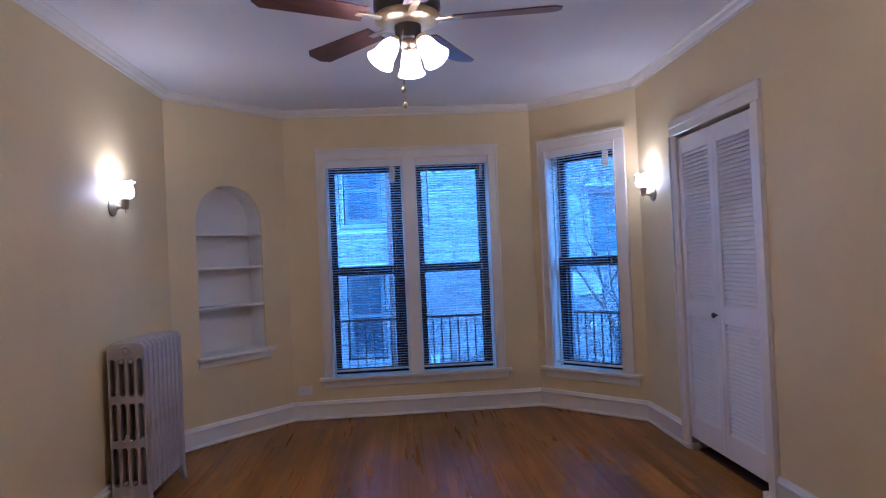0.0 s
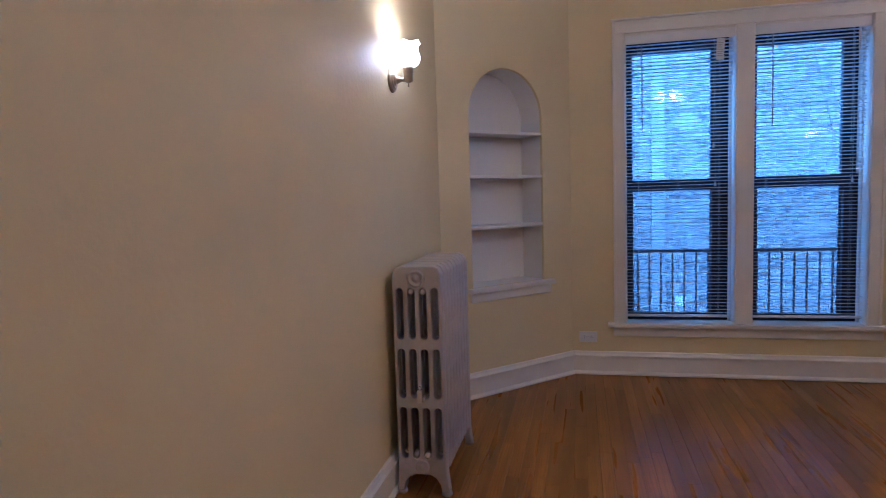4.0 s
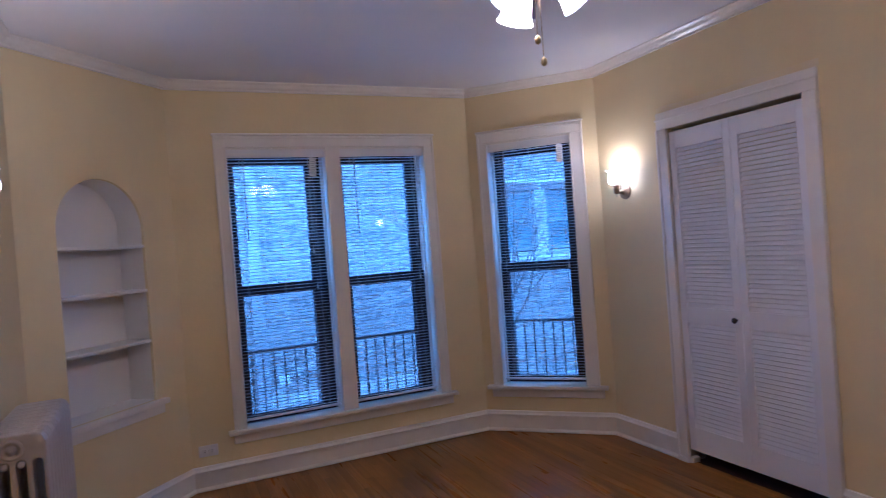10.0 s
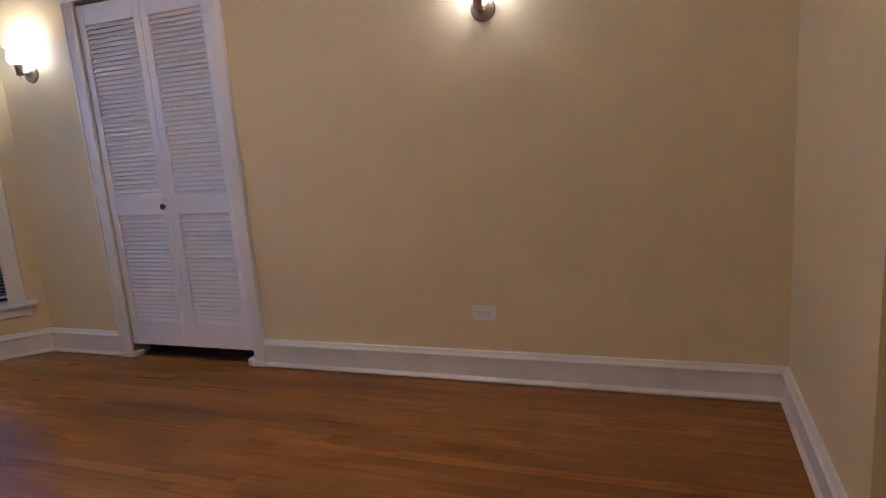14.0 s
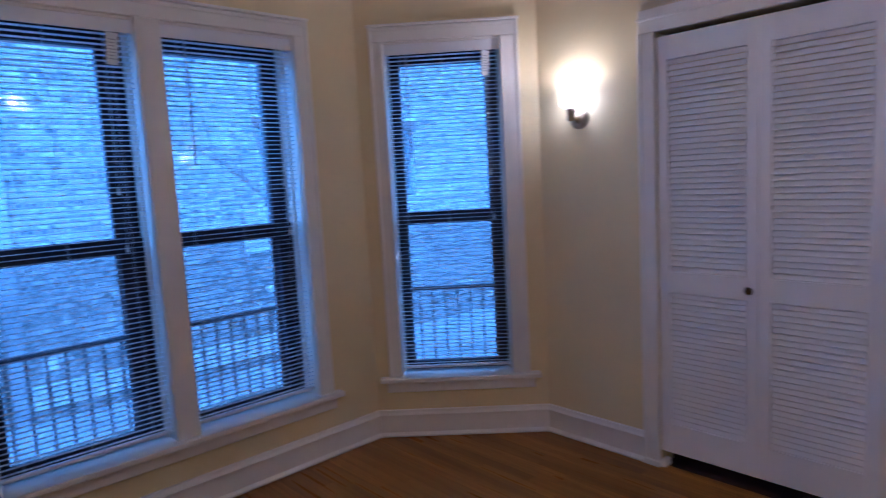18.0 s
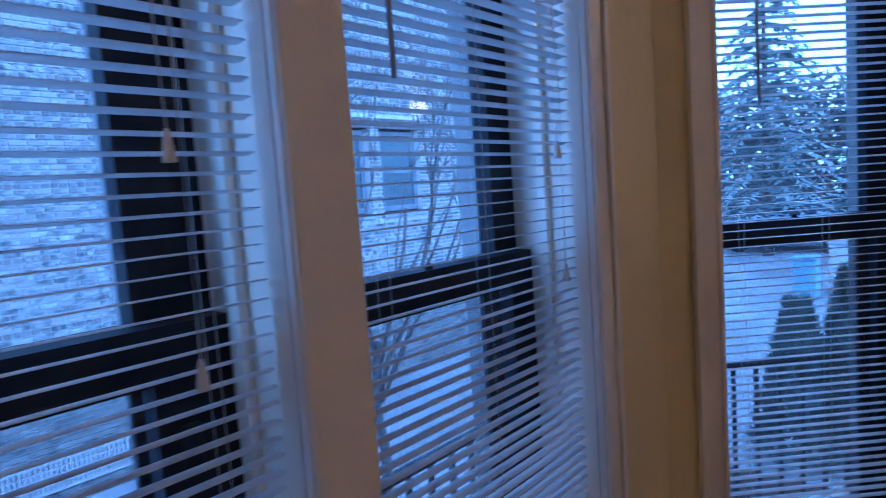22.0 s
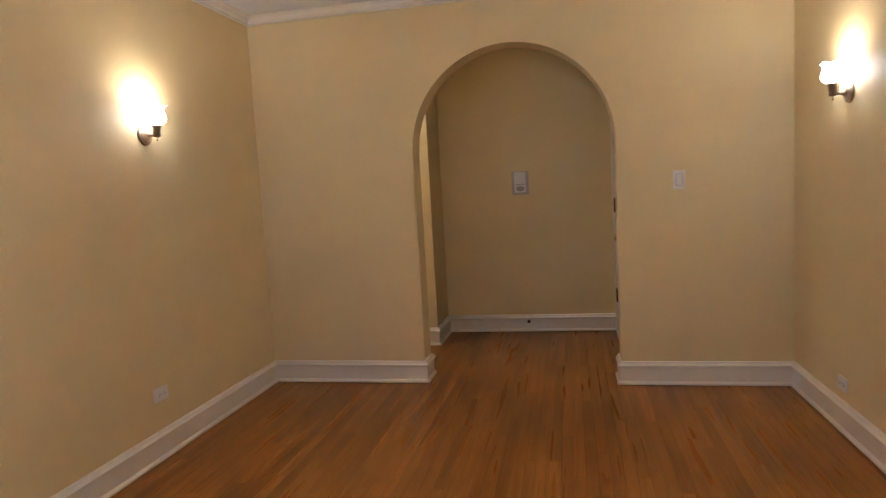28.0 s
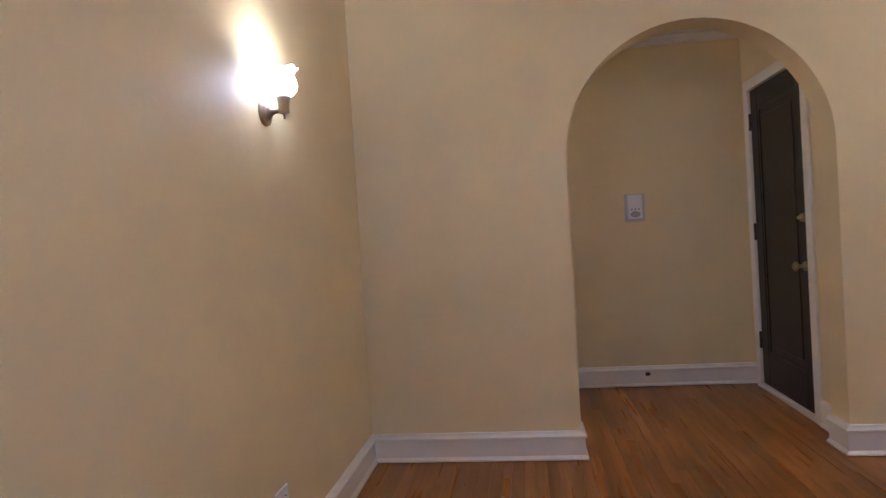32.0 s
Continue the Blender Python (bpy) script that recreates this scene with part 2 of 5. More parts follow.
def oak_material(name, island):
    """Varnished golden oak: streaks along the strip, cathedral figure, per-strip tone, dark worn stains."""
    m = bpy.data.materials.new(name)
    m.use_nodes = True
    n, l = m.node_tree.nodes, m.node_tree.links
    p = n["Principled BSDF"]
    rnd_node = n.new("ShaderNodeNewGeometry" if island else "ShaderNodeObjectInfo")
    ran = rnd_node.outputs["Random Per Island" if island else "Random"]
    geo = n.new("ShaderNodeNewGeometry")

    def math_node(op, a, b):
        x = n.new("ShaderNodeMath")
        x.operation = op
        for k, v in enumerate((a, b)):
            if isinstance(v, (int, float)):
                x.inputs[k].default_value = v
            else:
                l.new(v, x.inputs[k])
        return x.outputs[0]

    def ranged(src, lo, hi, a=0.0, b=1.0):
        r = n.new("ShaderNodeMapRange")
        for k, v in zip(("From Min", "From Max", "To Min", "To Max"), (lo, hi, a, b)):
            r.inputs[k].default_value = v
        l.new(src, r.inputs[0])
        return r.outputs[0]

    def mixed(fac, a, color):
        x = n.new("ShaderNodeMix")
        x.data_type = "RGBA"
        l.new(fac, x.inputs[0])
        l.new(a, x.inputs[6])
        x.inputs[7].default_value = (*color, 1)
        return x.outputs[2]

    off = n.new("ShaderNodeCombineXYZ")
    l.new(math_node("MULTIPLY", ran, 37.0), off.inputs[0])
    l.new(math_node("MULTIPLY", ran, 91.0), off.inputs[1])
    add = n.new("ShaderNodeVectorMath")
    l.new(geo.outputs["Position"], add.inputs[0])
    l.new(off.outputs[0], add.inputs[1])

    def noise(vec, scale, detail, stretch):
        mp = n.new("ShaderNodeMapping")
        mp.inputs["Scale"].default_value = stretch
        l.new(vec, mp.inputs[0])
        t = n.new("ShaderNodeTexNoise")
        t.inputs["Scale"].default_value, t.inputs["Detail"].default_value = scale, detail
        l.new(mp.outputs[0], t.inputs["Vector"])
        return t.outputs[0], mp

    fine, _ = noise(add.outputs[0], 5.0, 3, (22, 0.9, 22))
    soft, mp = noise(add.outputs[0], 3.0, 2, (6, 0.3, 6))
    wave = n.new("ShaderNodeTexWave")
    wave.bands_direction = "X"
    mp2 = n.new("ShaderNodeMapping")
    mp2.inputs["Scale"].default_value = (1, 0.07, 1)
    l.new(add.outputs[0], mp2.inputs[0])
    l.new(mp2.outputs[0], wave.inputs[0])
    for k, v in (("Scale", 22.0), ("Distortion", 9.0), ("Detail", 3.0), ("Detail Scale", 1.6)):
        wave.inputs[k].default_value = v
    col = n.new("ShaderNodeRGB")
    col.outputs[0].default_value = (0.355, 0.148, 0.003, 1)
    out = mixed(ranged(soft, 0.42, 0.66), col.outputs[0], (0.26, 0.105, 0.003))
    figured = math_node("MULTIPLY", ranged(wave.outputs["Fac"], 0.72, 1.0, 0.0, 0.42), ranged(ran, 0.45, 0.75))
    out = mixed(figured, out, (0.11, 0.044, 0.006))
    out = mixed(ranged(fine, 0.48, 0.74, 0.0, 0.20), out, (0.15, 0.06, 0.008))
    stain, _ = noise(geo.outputs["Position"], 1.5, 4, (1.7, 0.4, 1))
    out = mixed(ranged(stain, 0.50, 0.68, 0.0, 0.55), out, (0.14, 0.05, 0.003))
    scuff, _ = noise(geo.outputs["Position"], 3.6, 5, (2.2, 0.7, 1))
    out = mixed(ranged(scuff, 0.66, 0.80, 0.0, 0.4), out, (0.06, 0.024, 0.004))
    hsv = n.new("ShaderNodeHueSaturation")
    l.new(ranged(ran, 0, 1, 0.70, 1.14), hsv.inputs["Value"])
    l.new(out, hsv.inputs["Color"])
    l.new(hsv.outputs[0], p.inputs["Base Color"])
    l.new(ranged(soft, 0.3, 0.7, 0.26, 0.34), p.inputs["Roughness"])
    p.inputs["Specular IOR Level"].default_value = 0.26
    return m


OAK = oak_material("oak_strip", False)
OAK_FAR = oak_material("oak_strip_joined", True)


def glass_material():
    m = bpy.data.materials.new("window_glass")
    m.use_nodes = True
    n, l = m.node_tree.nodes, m.node_tree.links
    n.remove(n["Principled BSDF"])
    tr, gl, lw, mx = (n.new("ShaderNode" + k) for k in ("BsdfTransparent", "BsdfGlossy", "LayerWeight", "MixShader"))
    pw, ma = (n.new("ShaderNodeMath") for _ in range(2))
    tr.inputs[0].default_value = (0.93, 0.95, 0.96, 1)
    gl.inputs["Roughness"].default_value = 0.0
    lw.inputs[0].default_value = 0.5
    pw.operation, pw.inputs[1].default_value = "POWER", 5.0
    ma.operation, ma.inputs[1].default_value, ma.inputs[2].default_value = "MULTIPLY_ADD", 0.95, 0.045
    l.new(lw.outputs["Facing"], pw.inputs[0])
    l.new(pw.outputs[0], ma.inputs[0])
    l.new(ma.outputs[0], mx.inputs[0])
    l.new(tr.outputs[0], mx.inputs[1])
    l.new(gl.outputs[0], mx.inputs[2])
    l.new(mx.outputs[0], n["Material Output"].inputs[0])
    return m


def shade_material(name, strength, color):
    """Frosted lamp glass: lit by the bulb in it, it gives off light."""
    m = bpy.data.materials.new(name)
    m.use_nodes = True
    n, l = m.node_tree.nodes, m.node_tree.links
    n.remove(n["Principled BSDF"])
    tl, em, ad = (n.new("ShaderNode" + k) for k in ("BsdfTranslucent", "Emission", "AddShader"))
    tl.inputs[0].default_value = (0.75, 0.72, 0.68, 1)
    em.inputs[0].default_value, em.inputs[1].default_value = (*color, 1), strength
    l.new(tl.outputs[0], ad.inputs[0])
    l.new(em.outputs[0], ad.inputs[1])
    l.new(ad.outputs[0], n["Material Output"].inputs[0])
    return m


def sky_material():
    """Overcast sky: soft cloud tones that give off light."""
    m = bpy.data.materials.new("overcast_sky")
    m.use_nodes = True
    n, l = m.node_tree.nodes, m.node_tree.links
    n.remove(n["Principled BSDF"])
    em, no, mx, co = (n.new("ShaderNode" + k) for k in ("Emission", "TexNoise", "Mix", "TexCoord"))
    mx.data_type = "RGBA"
    no.inputs["Scale"].default_value, no.inputs["Detail"].default_value = 0.03, 4
    mx.inputs[6].default_value, mx.inputs[7].default_value = (0.62, 0.83, 1.0, 1), (0.76, 0.90, 1.0, 1)
    l.new(co.outputs["Object"], no.inputs["Vector"])
    l.new(no.outputs[0], mx.inputs[0])
    l.new(mx.outputs[2], em.inputs[0])
    em.inputs[1].default_value = OVERCAST
    l.new(em.outputs[0], n["Material Output"].inputs[0])
    return m


def screen_material():
    """Fine wire mesh: some of the light passes, the wires scatter the rest."""
    m = bpy.data.materials.new("insect_screen_mesh")
    m.use_nodes = True
    n, l = m.node_tree.nodes, m.node_tree.links
    n.remove(n["Principled BSDF"])
    tr, df, mx = (n.new("ShaderNode" + k) for k in ("BsdfTransparent", "BsdfDiffuse", "MixShader"))
    df.inputs[0].default_value, mx.inputs[0].default_value = (0.17, 0.16, 0.17, 1), 0.24
    l.new(tr.outputs[0], mx.inputs[1])
    l.new(df.outputs[0], mx.inputs[2])
    l.new(mx.outputs[0], n["Material Output"].inputs[0])
    return m


GLASS = glass_material()
SCREEN = screen_material()
WARM = (1.0, 0.50, 0.19)
SHADE = shade_material("frosted_sconce_glass", 3.4, (1.0, 0.80, 0.61))
FANSHADE = shade_material("frosted_fan_glass", 3.4, (1.0, 0.66, 0.38))


# ---- building blocks ----
def box(bm, x0, x1, y0, y1, z0, z1, m=None):
    r = bmesh.ops.create_cube(bm, size=1.0, matrix=Matrix.LocRotScale(((x0 + x1) / 2, (y0 + y1) / 2, (z0 + z1) / 2), None, (x1 - x0, y1 - y0, z1 - z0)))
    if m is not None:
        bmesh.ops.transform(bm, matrix=m, verts=r["verts"])
    return r["verts"]


def bevelled(bm, w, seg=1):
    bmesh.ops.bevel(bm, geom=bm.edges[:], offset=w, segments=seg, affect="EDGES", profile=0.6, clamp_overlap=True)
    return bm


def block(x0, x1, y0, y1, z0, z1, w=0.0, seg=1):
    bm = bmesh.new()
    box(bm, x0, x1, y0, y1, z0, z1)
    return bevelled(bm, w, seg) if w else bm


def lathe(bm, profile, seg=20, m=None, wave=0.0, waves=6):
    """Turn (radius, height) pairs about z; wave ruffles the last rings."""
    rings, new_verts = [], []
    n = len(profile)
    for i, (r, z) in enumerate(profile):
        f = max(0.0, (i / (n - 1) - 0.72) / 0.28) if wave else 0.0
        ring = []
        for k in range(seg):
            a = 2 * math.pi * k / seg
            rr = r + wave * f * math.cos(waves * a)
            ring.append(bm.verts.new((rr * math.cos(a), rr * math.sin(a), z + 0.6 * wave * f * math.cos(waves * a))))
        rings.append(ring)
        new_verts += ring
    for a, b in zip(rings, rings[1:]):
        for k in range(seg):
            bm.faces.new((a[k], a[(k + 1) % seg], b[(k + 1) % seg], b[k]))
    if m is not None:
        bmesh.ops.transform(bm, matrix=m, verts=new_verts)
    return rings


def turned(profile, seg=20, m=None, cap=True, wave=0.0):
    bm = bmesh.new()
    rings = lathe(bm, profile, seg, m, wave)
    if cap:
        bm.faces.new(rings[0][::-1])
        bm.faces.new(rings[-1])
    for f in bm.faces:
        f.smooth = True
    return bm


def tube(bm, pts, r, seg=8, taper=None):
    pts = [Vector(p) for p in pts]
    rings = []
    for i, p in enumerate(pts):
        d = (pts[min(i + 1, len(pts) - 1)] - pts[max(i - 1, 0)]).normalized()
        q = d.to_track_quat("Z", "Y").to_matrix()
        rr = r if taper is None else r + (taper - r) * i / max(1, len(pts) - 1)
        rings.append([bm.verts.new(p + q @ Vector((rr * math.cos(2 * math.pi * k / seg), rr * math.sin(2 * math.pi * k / seg), 0))) for k in range(seg)])
    for a, b in zip(rings, rings[1:]):
        for k in range(seg):
            f = bm.faces.new((a[k], a[(k + 1) % seg], b[(k + 1) % seg], b[k]))
            f.smooth = True
    bm.faces.new(rings[0][::-1])
    bm.faces.new(rings[-1])


def mesh_of(name, bm, material):
    bmesh.ops.recalc_face_normals(bm, faces=bm.faces[:])
    me = bpy.data.meshes.new(name)
    bm.to_mesh(me)
    bm.free()
    me.materials.append(material)
    return me


def part(name, bm, material, parent, label=""):
    ob = new(name, mesh_of(name, bm, material) if not isinstance(bm, bpy.types.Mesh) else bm)
    ob.parent = parent
    return tagged(ob, label)


def solid(name, bm, material, label, category, kind="", m=None, group=""):
    ob = new(name, mesh_of(name, bm, material))
    if m is not None:
        ob.matrix_basis = m
    return tagged(ob, label, category, group, kind)


def holder(name, m, label, category, group="", kind=""):
    ob = new(name)
    ob.empty_display_size = 0.1
    ob.matrix_basis = m
    return tagged(ob, label, category, group, kind)


def sweep(points, profile, closed=False, caps=True):
    """Run a profile of (distance into the room, height) along a line in plan; the room lies to the right of the way."""
    bm = bmesh.new()
    pts = [Vector(p) for p in points]
    n = len(pts)
    rings = []
    for i, p in enumerate(pts):
        dirs = []
        if i > 0 or closed:
            dirs.append((p - pts[i - 1]).normalized())
        if i < n - 1 or closed:
            dirs.append((pts[(i + 1) % n] - p).normalized())
        nrm = [Vector((d.y, -d.x)) for d in dirs]
        if len(nrm) == 2:
            mid = (nrm[0] + nrm[1]).normalized()
            mid = mid / max(0.2, mid.dot(nrm[0]))
        else:
            mid = nrm[0]
        rings.append([bm.verts.new((p.x + mid.x * d, p.y + mid.y * d, z)) for d, z in profile])
    k = len(profile)
    for i in range(n if closed else n - 1):
        a, b = rings[i], rings[(i + 1) % n]
        for j in range(k):
            bm.faces.new((a[j], a[(j + 1) % k], b[(j + 1) % k], b[j]))
    if caps and not closed:
        bm.faces.new(rings[0])
        bm.faces.new(rings[-1][::-1])
    return bm


def arched_wall(x0, x1, y0, y1, z0, z1, cx, half, base, spring, seg=28):
    """A slab with an arched opening through it, in the wall's own x, y (through) and z."""
    bm = bmesh.new()
    arc = [(cx + half * math.cos(math.pi * i / seg), spring + half * math.sin(math.pi * i / seg)) for i in range(seg + 1)]

    def quad(pts):
        for y in (y0, y1):
            bm.faces.new([bm.verts.new((x, y, z)) for x, z in pts])

    quad([(x0, z0), (cx - half, z0), (cx - half, z1), (x0, z1)])
    quad([(cx + half, z0), (x1, z0), (x1, z1), (cx + half, z1)])
    if base > z0:
        quad([(cx - half, z0), (cx + half, z0), (cx + half, base), (cx - half, base)])
    for (xa, za), (xb, zb) in zip(arc, arc[1:]):
        quad([(xb, zb), (xa, za), (xa, z1), (xb, z1)])
    edge = [(cx + half, base)] + arc + [(cx - half, base)]
    if base > z0:
        edge.append(edge[0])
    for (xa, za), (xb, zb) in zip(edge, edge[1:]):
        f = bm.faces.new([bm.verts.new(v) for v in ((xa, y0, za), (xa, y1, za), (xb, y1, zb), (xb, y0, zb))])
    for xa in (x0, x1):
        bm.faces.new([bm.verts.new(v) for v in ((xa, y0, z0), (xa, y1, z0), (xa, y1, z1), (xa, y0, z1))])
    bmesh.ops.remove_doubles(bm, verts=bm.verts[:], dist=1e-5)
    return bm


def holed_wall(x0, x1, y0, y1, z0, z1, hx0, hx1, hz0, hz1):
    """A slab with one rectangular opening."""
    bm = bmesh.new()
    box(bm, x0, hx0, y0, y1, z0, z1)
    box(bm, hx1, x1, y0, y1, z0, z1)
    box(bm, hx0, hx1, y0, y1, hz1, z1)
    if hz0 > z0:
        box(bm, hx0, hx1, y0, y1, z0, hz0)
    return bm


# ---- plan ----
WX, EX, SY, NY, CZ = -0.725, 2.785, -4.87, 0.025, 2.61
PW, PN, PM, PE = (WX, -0.71), (-0.012, NY), (2.10, NY), (EX, -0.66)
ANG_NW, ANG_NE = math.degrees(math.atan2(PN[1] - PW[1], PN[0] - PW[0])), math.degrees(math.atan2(PE[1] - PM[1], PE[0] - PM[0]))
LEN_NW, LEN_NE = math.dist(PW, PN), math.dist(PM, PE)
M_N, M_NE, M_NW = pose(PN[0], PN[1], 0), pose(PM[0], PM[1], 0, 0, 0, ANG_NE), pose(PW[0], PW[1], 0, 0, 0, ANG_NW)
M_W, M_E, M_S = pose(WX, SY, 0, 0, 0, 90), pose(EX, PE[1], 0, 0, 0, -90), pose(EX, SY, 0, 0, 0, 180)
HALL_BACK, HALL_W, HALL_JOG_X, HALL_JOG_Y, HALL_E = -6.38, 0.235, 1.77, -5.89, 3.4
ARCH_X, ARCH_HALF, ARCH_SPRING, ARCH_BACK = 0.98, 0.665, 1.60, -5.06

solid("wall_west", block(0, PW[1] - SY, 0, 0.15, 0, CZ), CREAM, "cream painted plaster wall beside the radiator", "wall", "structure", M_W)
solid("wall_north", holed_wall(0, PM[0] - PN[0], 0, 0.30, 0, CZ, 0.325, 1.752, 0.345, 2.185), CREAM, "cream painted plaster wall with a double window", "wall", "structure", M_N)
solid("wall_north_east", holed_wall(0, LEN_NE, 0, 0.30, 0, CZ, 0.132, 0.79, 0.345, 2.185), CREAM, "cream painted angled bay wall with a single window", "wall", "structure", M_NE)
NICHE_C, NICHE_H, NICHE_Z0, NICHE_SPRING = LEN_NW - 0.525, 0.283, 0.66, 1.672
solid("wall_north_west", arched_wall(0, LEN_NW, 0, 0.02, 0, CZ, NICHE_C, NICHE_H, NICHE_Z0, NICHE_SPRING), CREAM, "cream painted angled bay wall with an arched niche", "wall", "structure", M_NW)
solid("wall_east", holed_wall(0, PE[1] - SY, 0, 0.12, 0, CZ, 1.335 + PE[1], 2.228 + PE[1], 0, 2.055), CREAM, "cream painted plaster wall with a closet", "wall", "structure", M_E)
solid("wall_south", arched_wall(0, EX - WX, 0, SY - ARCH_BACK, 0, CZ, EX - ARCH_X, ARCH_HALF, 0, ARCH_SPRING, 40), CREAM, "cream painted plaster wall with an arched opening", "wall", "structure", M_S)

# hall behind the arch
solid("wall_hall_south", block(0, HALL_JOG_X - HALL_W, 0, 0.12, 0, CZ), CREAM, "cream painted hall wall", "wall", "structure", pose(HALL_JOG_X, HALL_BACK, 0, 0, 0, 180))
solid("wall_hall_jog", block(0, HALL_JOG_Y - HALL_BACK, 0, 0.12, 0, CZ), CREAM, "short cream painted hall wall return", "wall", "structure", pose(HALL_JOG_X, HALL_JOG_Y, 0, 0, 0, -90))
solid("wall_hall_passage", block(HALL_JOG_X + 0.12, HALL_E, HALL_JOG_Y - 0.12, HALL_JOG_Y, 0, CZ), CREAM, "cream painted passage wall", "wall", "structure")
solid("wall_hall_end", block(HALL_E, HALL_E + 0.12, HALL_JOG_Y - 0.12, ARCH_BACK + 0.12, 0, CZ), CREAM, "cream painted passage end wall", "wall", "structure")
solid("wall_hall_north", block(EX, HALL_E, ARCH_BACK, ARCH_BACK + 0.12, 0, CZ), CREAM, "cream painted passage wall", "wall", "structure")
DOOR_Y0, DOOR_Y1, DOOR_TOP = -6.235, -5.40, 2.13
solid("wall_hall_west", holed_wall(0, ARCH_BACK - HALL_BACK, 0, 0.14, 0, CZ, DOOR_Y0 - HALL_BACK, DOOR_Y1 - HALL_BACK, 0, DOOR_TOP), CREAM, "cream painted hall wall with the entrance door", "wall", "structure", pose(HALL_W, HALL_BACK, 0, 0, 0, 90))

# floor under the strips, and ceiling
bm = bmesh.new()
box(bm, -1.0, 3.6, -6.6, 0.45, -0.16, -0.0035)
solid("floor", bm, GAP, "honey coloured oak strip floor", "floor", "structure")
bm = bmesh.new()
box(bm, -0.9, 3.6, -6.6, 0.05, CZ, CZ + 0.15)
ceiling = solid("ceiling", bm, CEIL, "white painted plaster ceiling", "ceiling", "structure")

# baseboards and crown moulding
BASE = [(0, 0.005), (0.030, 0.005), (0.031, 0.014), (0.022, 0.024), (0.017, 0.028), (0.017, 0.118), (0.026, 0.122), (0.027, 0.132), (0.018, 0.142), (0.012, 0.155), (0, 0.157)]
CROWN = [(0, CZ), (0.055, CZ), (0.055, CZ - 0.008), (0.04, CZ - 0.018), (0.03, CZ - 0.034), (0.014, CZ - 0.046), (0.014, CZ - 0.056), (0, CZ - 0.058)]
AL, AR = ARCH_X - ARCH_HALF, ARCH_X + ARCH_HALF
for nm, pts in (("baseboard_west", [(AL, ARCH_BACK), (AL, SY), (WX, SY), PW, PN, PM, PE, (EX, -1.262)]),
                ("baseboard_east", [(EX, -2.303), (EX, SY), (AR, SY), (AR, ARCH_BACK), (HALL_E, ARCH_BACK), (HALL_E, HALL_JOG_Y), (HALL_JOG_X, HALL_JOG_Y), (HALL_JOG_X, HALL_BACK), (HALL_W, HALL_BACK)]),
                ("baseboard_hall", [(HALL_W, DOOR_Y1 + 0.075), (HALL_W, ARCH_BACK), (AL, ARCH_BACK)])):
    solid(nm, sweep(pts, BASE), TRIM, "white painted moulded baseboard with shoe", "baseboard", "structure")
solid("crown_moulding_room", sweep([(WX, SY), PW, PN, PM, PE, (EX, SY)], CROWN, True), TRIM, "white stepped crown moulding", "trim", "structure")
solid("crown_moulding_hall", sweep([(HALL_W, HALL_BACK), (HALL_W, ARCH_BACK), (HALL_E, ARCH_BACK), (HALL_E, HALL_JOG_Y), (HALL_JOG_X, HALL_JOG_Y), (HALL_JOG_X, HALL_BACK)], CROWN, True), TRIM,
      "white stepped crown moulding in the hall", "trim", "structure")

# ---- windows ----
def stile_frame(x0, x1, z0, z1, left, right, bottom, top, y0, y1, w=0.003):
    """A glazed frame: four members round one pane."""
    bm = bmesh.new()
    box(bm, x0, x0 + left, y0, y1, z0, z1)
    box(bm, x1 - right, x1, y0, y1, z0, z1)
    box(bm, x0 + left, x1 - right, y0, y1, z1 - top, z1)
    box(bm, x0 + left, x1 - right, y0, y1, z0, z0 + bottom)
    return bm


def casing_board(x0, x1, z0, z1, upright=True):
    """Flat casing board with a raised outer band and a bead on the inner edge, 22 mm proud of the wall."""
    bm = bmesh.new()
    box(bm, x0, x1, -0.019, 0.0, z0, z1)
    return bevelled(bm, 0.003)


